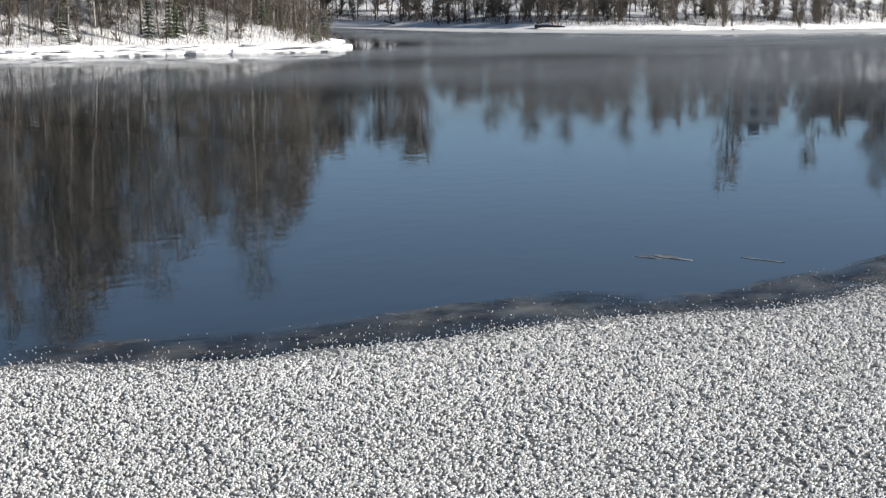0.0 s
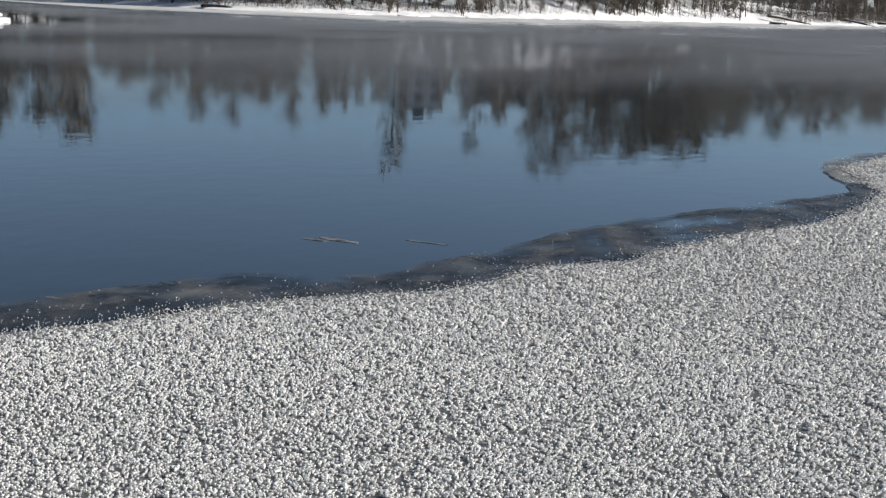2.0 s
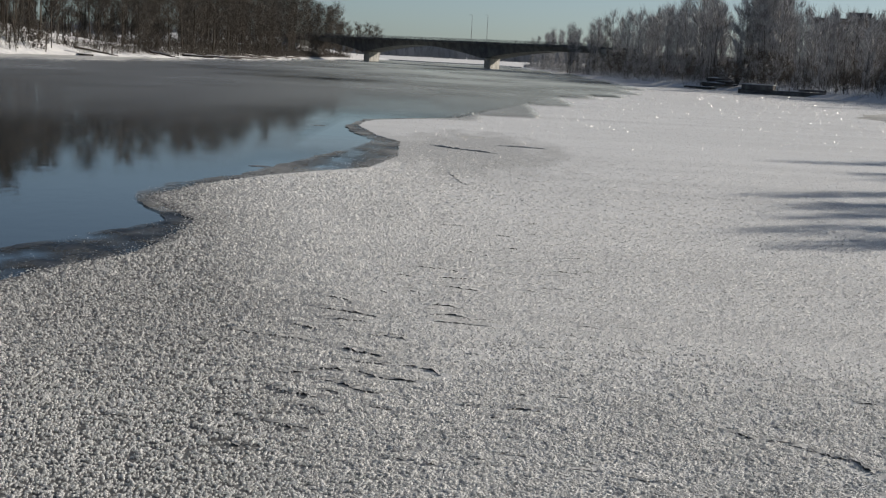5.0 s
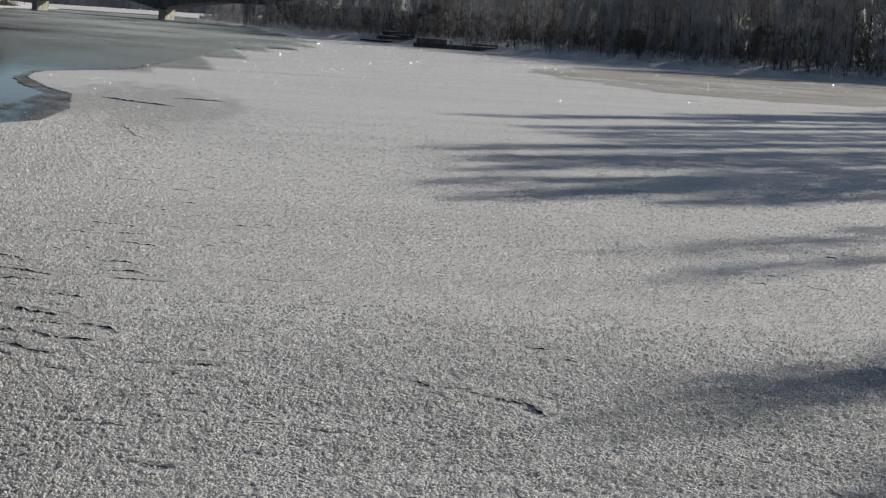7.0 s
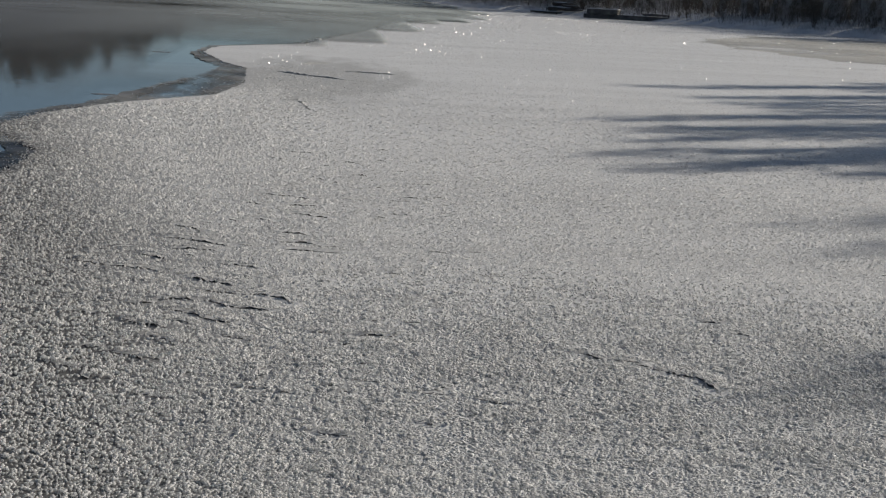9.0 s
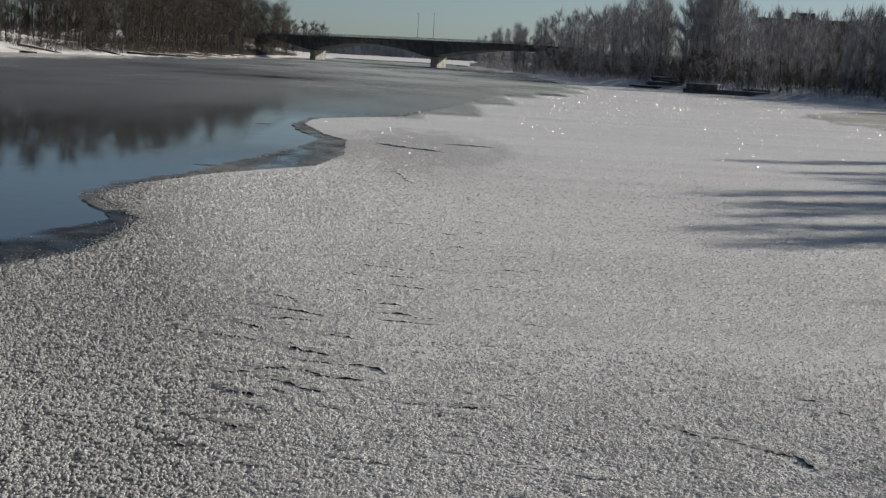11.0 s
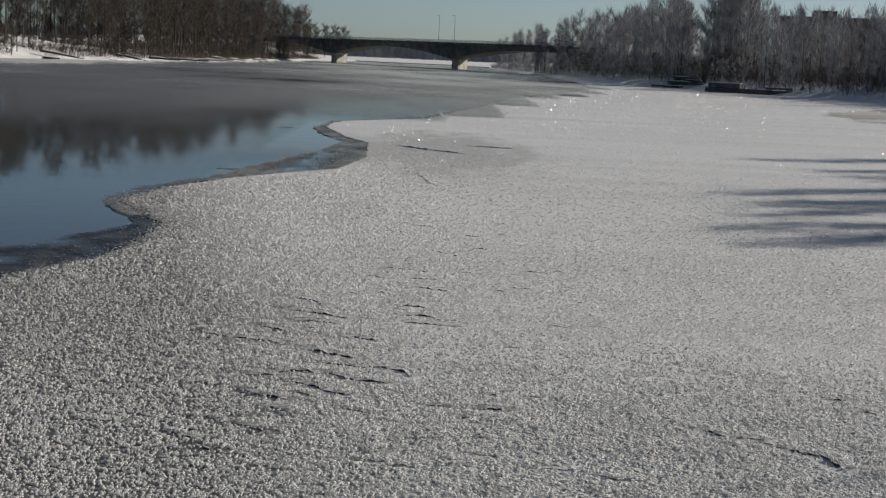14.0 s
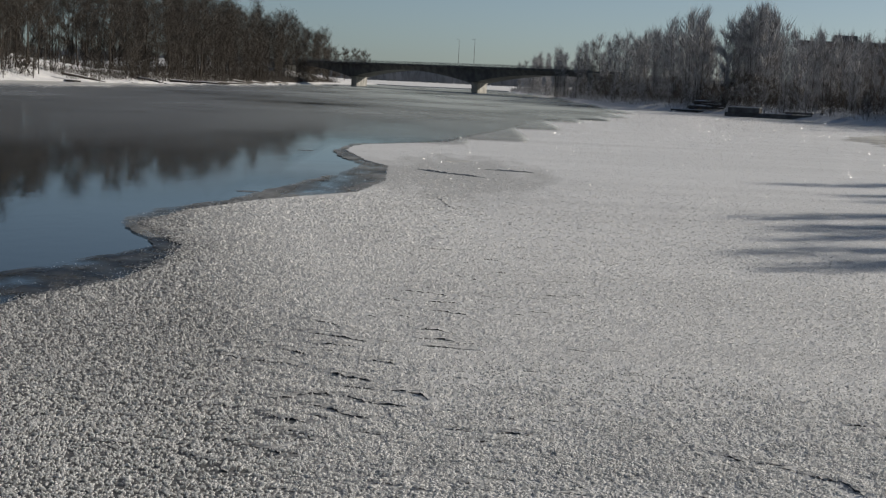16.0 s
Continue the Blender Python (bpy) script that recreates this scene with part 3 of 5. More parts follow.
def crack_field(p):
    """For the points p: which lie in the bare strip before a lip, and how much the crust is lifted behind it."""
    bare, up = np.zeros(len(p), bool), np.zeros(len(p))
    for line, h in CRACKS:
        q = np.array(line)
        lo, hi = q.min(0) - 0.5, q.max(0) + 0.5
        idx = np.flatnonzero((p[:, 0] > lo[0]) & (p[:, 0] < hi[0]) & (p[:, 1] > lo[1]) & (p[:, 1] < hi[1]))
        if not len(idx):
            continue
        c = p[idx]
        d = distance(line, c)
        yy = np.interp(c[:, 0], q[:, 0], q[:, 1]) if q[-1, 0] > q[0, 0] else np.full(len(c), q[:, 1].mean())
        behind = c[:, 1] > yy
        wide = 0.05 + 3.6 * h
        bare[idx[~behind & (d < wide)]] = True
        back = 0.10 + 4 * h
        up[idx] = np.maximum(up[idx], np.where(behind, h * np.clip(1 - d / back, 0, 1), 0))
    return bare, up


def clumps(p, z0, size, tall, rng, k, whole):
    """Little frost beads at p, wider than their foot (whole), or blunt spikes: vertices and triangles."""
    n = len(p)
    ang = rng.uniform(0, 2 * math.pi, (n, 1)) + np.arange(k) * 2 * math.pi / k + rng.uniform(-0.4, 0.4, (n, k))
    rad = size[:, None] * rng.uniform(0.7, 1.25, (n, k))
    V = np.zeros((n, k + 1 + whole, 3))
    mid = rng.uniform(0.45, 0.85, (n, k)) if whole else rng.uniform(0.25, 0.7, (n, k))
    V[:, :k, 0], V[:, :k, 1], V[:, :k, 2] = np.cos(ang) * rad, np.sin(ang) * rad, tall[:, None] * mid
    V[:, k, 0], V[:, k, 1] = rng.uniform(-0.5, 0.5, n) * size, rng.uniform(-0.5, 0.5, n) * size
    V[:, k, 2] = tall * rng.uniform(0.85, 1.15, n)
    tri = [(i, (i + 1) % k, k) for i in range(k)]
    if whole:
        V[:, k + 1, 2] = -0.02
        tri += [((i + 1) % k, i, k + 1) for i in range(k)]
    V[:, :, 0] += p[:, None, 0]
    V[:, :, 1] += p[:, None, 1]
    V[:, :, 2] += z0[:, None]
    F = (np.arange(n)[:, None, None] * V.shape[1] + np.array(tri)[None]).reshape(-1, 3)
    return V.reshape(-1, 3), F


def thin_patch(p):
    """How bare the frost is in the grey field beside the bay, 0 to 1."""
    r = np.hypot((p[:, 0] - 0.2) / 5.2, (p[:, 1] - 79) / 19.0)
    return np.clip((1.1 - r) / 0.4, 0, 1)


def build_frost():
    rng = np.random.default_rng(7)
    outline = FROST_EDGE + CLOSE_RIGHT
    Vs, Fs, base = [], [], 0
    for r0, r1, step, sides, whole in ((13.7, 18.0, 0.037, 3, 1), (18.0, 23.5, 0.041, 3, 1), (23.5, 34.0, 0.054, 3, 0), (34.0, 52.0, 0.076, 3, 0), (52.0, 88.0, 0.12, 3, 0)):
        pts = []
        lap = 0.17 * r0 if r0 > 15 else 0.0
        for k in range(int((r1 * 1.17 - r0 + lap) / step)):
            r = r0 - lap + (k + 0.5) * step
            a0, a1 = radians(-55 if r < 33 else -24 if r < 50 else -12), radians(31)
            m = int((a1 - a0) * r / step)
            a = a0 + (np.arange(m) + rng.uniform(-0.5, 0.5, m)) / m * (a1 - a0)
            rr = r + rng.uniform(-0.5, 0.5, m) * step
            pts.append(np.stack([rr * np.sin(a), rr * np.cos(a)], 1))
        p = np.concatenate(pts)
        d = distance(FROST_EDGE, p)
        within = inside(outline, p)
        stray = ~within & (rng.uniform(0, 1, len(p)) < 0.6 * np.exp(-d / (0.55 * np.clip(np.hypot(p[:, 0], p[:, 1]) / 28, 1, 3)))) & inside(THIN_EDGE + CLOSE_RIGHT, p)
        d = np.where(within, d, 0.0)
        p, d = p[within | stray], d[within | stray]
        fine = np.array([noise.noise(Vector((x * 11, y * 8, 4))) for x, y in p])
        broad = np.array([noise.noise(Vector((x * 0.9, y * 0.9, 1))) + 0.6 * noise.noise(Vector((x * 2.6, y * 2.6, 6))) for x, y in p])
        rr = np.hypot(p[:, 0], p[:, 1])
        crust = np.clip((p[:, 0] + 2.5) / 4, 0, 1)
        sparse = np.exp(-((p[:, 0] + 3.8) ** 2 + 0.5 * (p[:, 1] - 18.5) ** 2) / 26.0)
        full = np.clip(0.74 + (0.75 - 0.45 * crust) * fine + 0.16 * broad + 0.28 * crust - 0.06 * sparse, 0.08, 1.0) * np.clip(0.25 + d / 0.9, 0.25, 1)
        full *= np.clip((90 - rr) / 36, 0, 1) * (1 - 0.3 * thin_patch(p))
        full *= np.clip((r1 * 1.17 - rr) / (r1 * 0.34), 0, 1) * (np.clip((rr - r0 * 0.83) / (r0 * 0.34), 0, 1) if lap else 1) * (1 - 0.55 * crust * np.clip((rr - 30) / 20, 0, 1))
        bare, up = crack_field(p)
        keep = rng.uniform(0, 1, len(p)) < np.where(bare, 0.12, full)
        p, d, fine, broad, up, crust, rr = p[keep], d[keep], fine[keep], broad[keep], up[keep], crust[keep], rr[keep]
        n = len(p)
        size = step * ((0.53 + 0.1 * crust) if whole else 0.52) * rng.uniform(0.7, 1.25, n) * (1 + 0.35 * np.clip(fine, -0.6, 0.6)) * np.clip(0.45 + d / 1.2, 0.45, 1)
        tall = size * rng.uniform(0.8, 1.35, n) * np.clip(0.5 + d / 2.5, 0.5, 1) * np.clip(1.3 - (rr - 22) * 0.018, 0.4, 1.15) * (1 - 0.55 * crust) * (1 if whole else 1.4)
        heap = (0.2 + 0.8 * crust) * (0.019 * np.clip(0.3 + broad + 0.5 * fine, 0, 1.2)) * np.clip(d / 2, 0, 1) * np.clip((45 - rr) / 24, 0, 1)
        V, F = clumps(p, up + heap, size, tall + heap * 0.4, rng, sides, whole)
        Vs.append(V)
        Fs.append(F + base)
        base += len(V)
    ob = new("frost_flowers", raw_mesh("frost_flowers", np.concatenate(Vs), np.concatenate(Fs), M_FROST, True))
    tagged(ob, "white hoarfrost clumps scattered densely over dark ice", "frost", kind="stuff")


build_frost()


def open_cracks():
    """The lips along the cracks: a broken face of bare ice, darkened for its shade, and a frosted back that slopes down
    again.
    """
    rd = random.Random(5)
    V, F, mi = [], [], []
    for line, h in CRACKS:
        path = wander(line, 0.035, 0.03, h * 50, 0.2)
        n, b = len(path), len(V)
        for i, (x, y) in enumerate(path):
            k = min(1, 0.1 + 4 * i / n, 0.1 + 6 * (n - 1 - i) / n) * rd.uniform(0.3, 1.05) * min(1, max(0.1, 0.75 + 1.2 * noise.noise(Vector((x * 5, y * 5, 2)))))
            V += [(x, y - 0.02 - 0.5 * h, 0.003), (x, y, 0.004), (x, y - 0.2 * h, max(0.005, 0.75 * h * k)), (x, y + 0.1 + 4 * h, 0.002)]
        for i in range(n - 1):
            c = b + 4 * i
            F += [(c, c + 4, c + 5, c + 1), (c + 1, c + 5, c + 6, c + 2), (c + 2, c + 6, c + 7, c + 3)]
            mi += [0, 0, 1]
    me = raw_mesh("ice_cracks", V, F, M_GAP)
    me.materials.append(M_FROST)
    me.polygons.foreach_set("material_index", mi)
    tagged(new("ice_cracks", me), "short dark cracks in the frost crust with raised lips", "ice cracks", kind="stuff")


# bare ice colour with the shade of the lip's face put into it
M_GAP = mottled("shaded_bare_ice", (0.06, 0.06, 0.06), (0.17, 0.17, 0.165), 0.2, 0.6, spec=0.2)
open_cracks()


# ---- trees ----
def tube(path, radii, sides, V, F):
    """Adds a tapered tube along a path of points to the lists."""
    base = len(V)
    for k, (p, r) in enumerate(zip(path, radii)):
        q = path[min(k + 1, len(path) - 1)] - path[max(k - 1, 0)]
        q = q.normalized()
        a = q.orthogonal().normalized()
        b = q.cross(a)
        for s in range(sides):
            t = 2 * math.pi * s / sides
            V.append(p + (a * math.cos(t) + b * math.sin(t)) * r)
    for k in range(len(path) - 1):
        for s in range(sides):
            i, j = base + k * sides + s, base + k * sides + (s + 1) % sides
            F.append((i, j, j + sides))
            F.append((i, j + sides, i + sides))


def bare_shape(height, seed, crown_from, spread, limbs, twigs, droop=0.0, twig_w=0.022, lean=0.03, stems=1, twig_len=0.9, segs=6, sides=5, thick=1.0, fan=0.6):
    """Vertices and triangles of a leafless tree: the wood (tapered stems with limbs), and the fine twigs of its crown."""
    rd = random.Random(seed)
    V, F, tips, TV, TF = [], [], [], [], []
    for st in range(stems):
        off = Vector((rd.uniform(-0.3, 0.3), rd.uniform(-0.3, 0.3), 0)) * (stems > 1)
        lv = Vector((rd.uniform(-1, 1), rd.uniform(-1, 1), 0)) * lean * (1 + 2 * (stems > 1))
        h = height * rd.uniform(0.75, 1) if stems > 1 else height
        n = segs
        path = [off + Vector((lv.x * h * (k / n) + 0.10 * rd.uniform(-1, 1) * (k > 0), lv.y * h * (k / n) + 0.10 * rd.uniform(-1, 1) * (k > 0), h * k / n - 0.4 * (k == 0))) for k in range(n + 1)]
        r0 = (0.009 * h + 0.03) * thick
        tube(path, [r0 * (1 - 0.93 * (k / n) ** 0.9) for k in range(n + 1)], sides, V, F)
        for i in range(limbs):
            u = crown_from + (0.97 - crown_from) * (i + rd.random()) / limbs
            k = min(int(u * n), n - 1)
            p0 = path[k].lerp(path[k + 1], u * n - k)
            shape = math.sin(math.pi * min(1, max(0.05, (u - crown_from * 0.7) / (1.08 - crown_from * 0.7)))) ** 0.7
            L = spread * h * shape * rd.uniform(0.6, 1.15)
            a = rd.uniform(0, 2 * math.pi)
            out = Vector((math.cos(a), math.sin(a), rd.uniform(0.5, 1.3))).normalized()
            p1 = p0 + out * L * 0.5
            p2 = p1 + (out + Vector((0, 0, -droop)) + Vector((rd.uniform(-0.3, 0.3), rd.uniform(-0.3, 0.3), 0))).normalized() * L * 0.5
            rr = r0 * 0.28 * (1.1 - u)
            tube([p0, p1, p2], [rr + 0.008, rr * 0.6 + 0.006, 0.005], 3, V, F)
            tips.append((p0, p1, p2))
    spot = 0.022 * height
    for i in range(twigs):
        p0, p1, p2 = tips[int(rd.random() * len(tips))]
        u = rd.uniform(0.1, 1.05)
        b = p0.lerp(p1, u * 2) if u < 0.5 else p1.lerp(p2, u * 2 - 1)
        b = b + Vector((rd.gauss(0, spot), rd.gauss(0, spot), rd.gauss(0, spot)))
        way = (p2 - p0).normalized() * 0.6 + Vector((rd.gauss(0, fan), rd.gauss(0, fan), rd.gauss(0.15 - droop, fan * 0.9)))
        way.normalize()
        e = b + way * twig_len * rd.uniform(0.5, 1.4)
        sd = way.cross(Vector((rd.gauss(0, 1), rd.gauss(0, 1), rd.gauss(0, 1)))).normalized() * twig_w * rd.uniform(0.6, 1.3)
        k = len(TV)
        TV += [b - sd, b + sd, e]
        TF.append((k, k + 1, k + 2))
    return np.array(V), np.array(F), np.array(TV), np.array(TF)


def spruce_shape(height, seed):
    rd = random.Random(seed)
    V, F = [], []
    tube([Vector((0, 0, -0.4)), Vector((0, 0, height * 0.5)), Vector((0, 0, height))], [0.012 * height, 0.007 * height, 0.01], 6, V, F)
    TV, TF = [], []
    levels = int(height * 2.6)
    for i in range(levels):
        u = (i + 0.5) / levels
        z = height * (0.06 + 0.94 * u)
        R = height * 0.17 * (1 - u) ** 0.85 + 0.15
        for k in range(9):
            a = 2 * math.pi * (k + rd.random()) / 9
            L = R * rd.uniform(0.7, 1.15)
            way = Vector((math.cos(a), math.sin(a), -0.35))
            side = Vector((-math.sin(a), math.cos(a), 0))
            b = Vector((0, 0, z))
            for q in range(5):
                c = b + way * L * (0.2 + 0.2 * q)
                for sg in (-1, 1):
                    t = c + way * L * 0.22 + side * sg * L * 0.30 * (1.15 - 0.2 * q) + Vector((0, 0, rd.uniform(-0.22, 0.02)))
                    m = len(TV)
                    TV.extend([c, c + way * L * 0.13 + Vector((0, 0, -0.10)), t])
                    TF.append((m, m + 1, m + 2))
    return np.array(V), np.array(F), np.array(TV), np.array(TF)


def tree(name, shape, bark, leaf, label):
    """A tree as a thing with trunk and crown."""
    root = thing(name, label=label, category="tree")
    part("trunk", raw_mesh("trunk", shape[0], shape[1], bark, True), bark, root)
    part("crown", raw_mesh("crown", shape[2], shape[3], leaf), leaf, root)
    return root


def planted(master, spots, group, rd):
    """Copies of a tree at the spots (x, y, scale); the master itself takes the first one."""
    for k, (x, y, sc) in enumerate(spots):
        m = pose(x, y, ground_z(x, y) - 0.05, rd.uniform(-1.5, 1.5), rd.uniform(-1.5, 1.5), rd.uniform(0, 360))
        if k == 0:
            ob = master
            ob.matrix_basis = m
        else:
            ob = copy_thing(master, m)
        ob.scale = (sc, sc, sc * rd.uniform(0.93, 1.08))
        ob["group"] = group


def thicket(name, shapes, spots, bark, leaf, rd, label, category="woods"):
    """Many trees or shrubs that nobody could count, as one object."""
    Vs, Fs, Ms, base = [], [], [], 0
    for k, (x, y, sc) in enumerate(spots):
        sh = shapes[k % len(shapes)]
        m = np.array(pose(0, 0, 0, rd.uniform(-3, 3), rd.uniform(-3, 3), rd.uniform(0, 360)).to_3x3()) * sc
        at = np.array([x, y, ground_z(x, y) - 0.05])
        for v, f, mi in ((sh[0], sh[1], 0), (sh[2], sh[3], 1)):
            Vs.append(v @ m.T + at)
            Fs.append(f + base)
            Ms.append(np.full(len(f), mi, dtype=np.int32))
            base += len(v)
    me = raw_mesh(name, np.concatenate(Vs), np.concatenate(Fs), bark)
    me.materials.append(leaf)
    me.polygons.foreach_set("material_index", np.concatenate(Ms))
    return tagged(new(name, me), label, category, kind="stuff")


def stalks(name, count, seed, xr, yr, accept, low, high, width, material, label, category="brush"):
    """Dry stalks and thin twigs standing in the snow along a shore."""
    rng = np.random.default_rng(seed)
    p = np.array(scatter(count, seed, xr, yr, accept))
    n = len(p)
    z = land(p)[0] - 0.1
    h = rng.uniform(low, high, n)
    a = rng.uniform(0, math.pi, n)
    V = np.zeros((n, 3, 3))
    for i, sg in ((0, -1), (1, 1)):
        V[:, i, 0], V[:, i, 1], V[:, i, 2] = p[:, 0] + sg * np.cos(a) * width, p[:, 1] + sg * np.sin(a) * width, z
    V[:, 2, 0], V[:, 2, 1], V[:, 2, 2] = p[:, 0] + rng.normal(0, 0.35, n) * h, p[:, 1] + rng.normal(0, 0.35, n) * h, z + h
    ob = new(name, raw_mesh(name, V.reshape(-1, 3), np.arange(3 * n).reshape(-1, 3), material))
    tagged(ob, label, category, kind="stuff")


def scatter(count, seed, xr, yr, accept):
    """Points of the plan on land that accept(x, y, shore distance) lets through."""
    rng = np.random.default_rng(seed)
    out, have = [], 0
    while have < count:
        p = np.stack([rng.uniform(*xr, 6000), rng.uniform(*yr, 6000)], 1)
        q = p[accept(p[:, 0], p[:, 1], land(p)[1])]
        out.append(q)
        have += len(q)
    return [tuple(v) for v in np.concatenate(out)[:count]]


def sized(spots, rd, lo, hi):
    """Spots with a size for each; the wood is lower where the bank bends and far up the river."""
    out = []
    for x, y in spots:
        k = 1.0
        if x > 10:
            k = (0.9 if x > 92 else 0.66) if y < 292 else 0.80 if x > 0.2 * y else 1.0 if y < 375 else 0.85 if y < 470 else 0.66
        elif y > 585:
            k = 0.85
        out.append((x, y, k * rd.uniform(lo, hi)))
    return out


def plant_all():
    rd = random.Random(11)
    far = dict(sides=4, segs=5)
    birches = [bare_shape(18, 21 + i, 0.26, 0.24, 26, 1250, -0.15, 0.028, twig_len=1.5, fan=0.6, thick=0.75, lean=0.05, **far) for i in range(4)]
    alders = [bare_shape(12, 31 + i, 0.05, 0.25, 9, 900, -0.2, 0.03, 0.06, 3, 1.5, 4, 4, 0.8, 0.45) for i in range(3)]
    shrubs = [bare_shape(3.4, 81 + i, 0.05, 0.36, 4, 210, 0.0, 0.03, 0.12, 3, 0.8, 2, 3) for i in range(3)]
    rough = [bare_shape(17, 46 + i, 0.04, 0.19, 12, 460, -0.3, 0.056, 0.03, 1, 2.3, 4, 3, 0.7, 0.4) for i in range(2)]
    # far left bank: single trees in front, the wood behind them
    birch_label = "tall bare birch with dark brown twigs on the snowy bank"
    front = scatter(64, 3, (-150, -48), (362, 640), lambda x, y, d: (d > 3) & (d < 14)) + scatter(26, 17, (-130, -80), (306, 352), lambda x, y, d: (d > 10) & (d < 42))
    for i in range(4):
        planted(tree("birch", birches[i], M_BARK, M_TWIG, birch_label), sized(front[i::4], rd, 0.95, 1.32), "birches on the far bank", rd)
    al = scatter(36, 4, (-150, -46), (362, 640), lambda x, y, d: (d > 2.5) & (d < 12))
    for i in range(3):
        planted(tree("alder", alders[i], M_BARK, M_TWIG, "bare many-stemmed alder by the river"), sized(al[i::3], rd, 0.55, 1.0), "alders on the far shore", rd)
    back = scatter(150, 18, (-190, -46), (300, 720), lambda x, y, d: (d > 12) & (d < 62) & ((y > 385) | (d > 46)))
    thicket("bare_wood", rough, sized(back, rd, 1.0, 1.4), M_BARK, M_TWIG, rd, "dense leafless brown wood on the far bank")
    point = scatter(36, 73, (-80, -38), (640, 790), lambda x, y, d: (d > 2) & (d < 26))
    thicket("bare_wood", rough, [(x, y, rd.uniform(0.6, 0.85)) for x, y in point], M_BARK, M_TWIG, rd, "low bare wood on the point behind the bridge")
    # trees on the hill and round the inlet
    hill = bare_shape(17, 44, 0.25, 0.18, 22, 1100, -0.1, 0.03, twig_len=1.7, fan=0.45, thick=0.7, **far)
    s3 = scatter(62, 5, (-290, -100), (205, 340), lambda x, y, d: (d > 36) & (d < 85)) + scatter(54, 55, (-160, -82), (218, 352), lambda x, y, d: (d > 10) & (d < 42))
    thicket("bare_wood", rough, sized(s3, rd, 0.38, 0.75), M_BIRCH, M_TWIG, rd, "bare birches with pale trunks on the snowy hill")
    top = scatter(80, 57, (-180, -80), (290, 425), lambda x, y, d: (d > 38) & (d < 78))
    thicket("bare_wood", rough, sized(top, rd, 0.45, 0.75), M_BARK, M_TWIG, rd, "bare brown trees along the top of the hill")
    tallish = bare_shape(21, 48, 0.42, 0.15, 22, 1100, -0.1, 0.03, twig_len=1.6, fan=0.5, thick=0.7, **far)
    s3 = scatter(44, 68, (-116, -80), (318, 366), lambda x, y, d: (d > 3) & (d < 36))
    planted(tree("birch", tallish, M_BARK, M_TWIG, "tall bare tree with a dark trunk on the slope"), [(x, y, rd.uniform(0.8, 1.1)) for x, y in s3], "trees on the slope", rd)
    al = scatter(54, 70, (-130, -80), (226, 310), lambda x, y, d: (d > 1) & (d < 9))
    thicket("bare_wood", alders, [(x, y, rd.uniform(0.35, 0.75)) for x, y in al], M_BARK, M_TWIG, rd, "brown alder scrub along the foot of the hill")
    inlet = scatter(95, 6, (-230, -122), (198, 262), lambda x, y, d: (d > 2) & (d < 34) & (y < 228))
    thicket("bare_wood", [alders[0], hill, shrubs[1], alders[1], rough[0]], sized(inlet, rd, 0.5, 0.95), M_BARK, M_TWIG, rd, "leafless thicket and slender trees round the inlet")
    inlet = scatter(75, 66, (-260, -130), (200, 300), lambda x, y, d: (d > 24) & (d < 75) & (x < -0.62 * y))
    thicket("bare_wood", rough, sized(inlet, rd, 0.5, 0.8), M_BARK, M_TWIG, rd, "low brown wood behind the inlet")
    tall = scatter(34, 67, (-235, -160), (196, 232), lambda x, y, d: (d > 3) & (d < 30) & (x > -0.95 * y) & (x < -0.79 * y))
    thicket("bare_wood", rough, [(x, y, rd.uniform(0.95, 1.3)) for x, y in tall], M_BARK, M_TWIG, rd, "tall leafless trees behind the inlet")
    thin = bare_shape(7, 51, 0.15, 0.18, 12, 300, 0.1, 0.03, 0.05, 2, 0.6, 4, 3)
    s4 = scatter(30, 26, (-140, -75), (218, 345), lambda x, y, d: (d > 1.0) & (d < 26)) + scatter(36, 36, (-140, -80), (222, 312), lambda x, y, d: (d > 1.5) & (d < 9) & (x > -0.36 * y))
    planted(tree("sapling", thin, M_BARK, M_TWIG, "thin bare sapling in the snow"), sized(s4, rd, 0.5, 1.5), "saplings on the far bank", rd)
    s4 = scatter(130, 56, (-170, -80), (212, 345), lambda x, y, d: (d > 3) & (d < 45) & ((x > -0.33 * y) | (x < -0.55 * y))) + scatter(60, 86, (-150, -80), (235, 345), lambda x, y, d: (d > 7) & (d < 45) & (x > -0.43 * y))
    thicket("saplings", [thin, shrubs[2]], sized(s4, rd, 0.5, 1.2), M_BARK, M_TWIG, rd, "brown saplings and bushes on the snowy slope")
    # wood on the cape
    capes = [bare_shape(18, 61 + i, 0.2, 0.15, 28, 1800, 0.0, 0.014, 0.07, segs=7, thick=0.5, twig_len=1.5, fan=0.45) for i in range(2)] + [bare_shape(15, 65, 0.16, 0.17, 28, 1800, 0.0, 0.014, 0.09, segs=7, thick=0.55, twig_len=1.5, fan=0.45)]
    s5 = scatter(75, 7, (-160, -96), (40, 126), lambda x, y, d: (d > 2.5) & (d < 16))
    for i in range(3):
        lab = "slender bare alder with a dark trunk on the cape" if i == 2 else "slender bare birch with a pale trunk on the cape"
        planted(tree("alder" if i == 2 else "birch", capes[i], M_BARK if i == 2 else M_BIRCH, M_TWIG, lab), [(x, y, q * min(1.15, max(0.85, 1.15 - (y - 84) * 0.012))) for x, y, q in sized(s5[i::3], rd, 0.75, 1.2)], "trees on the cape", rd)
    s5b = scatter(140, 27, (-190, -98), (10, 126), lambda x, y, d: (d > 22) & (d < 72))
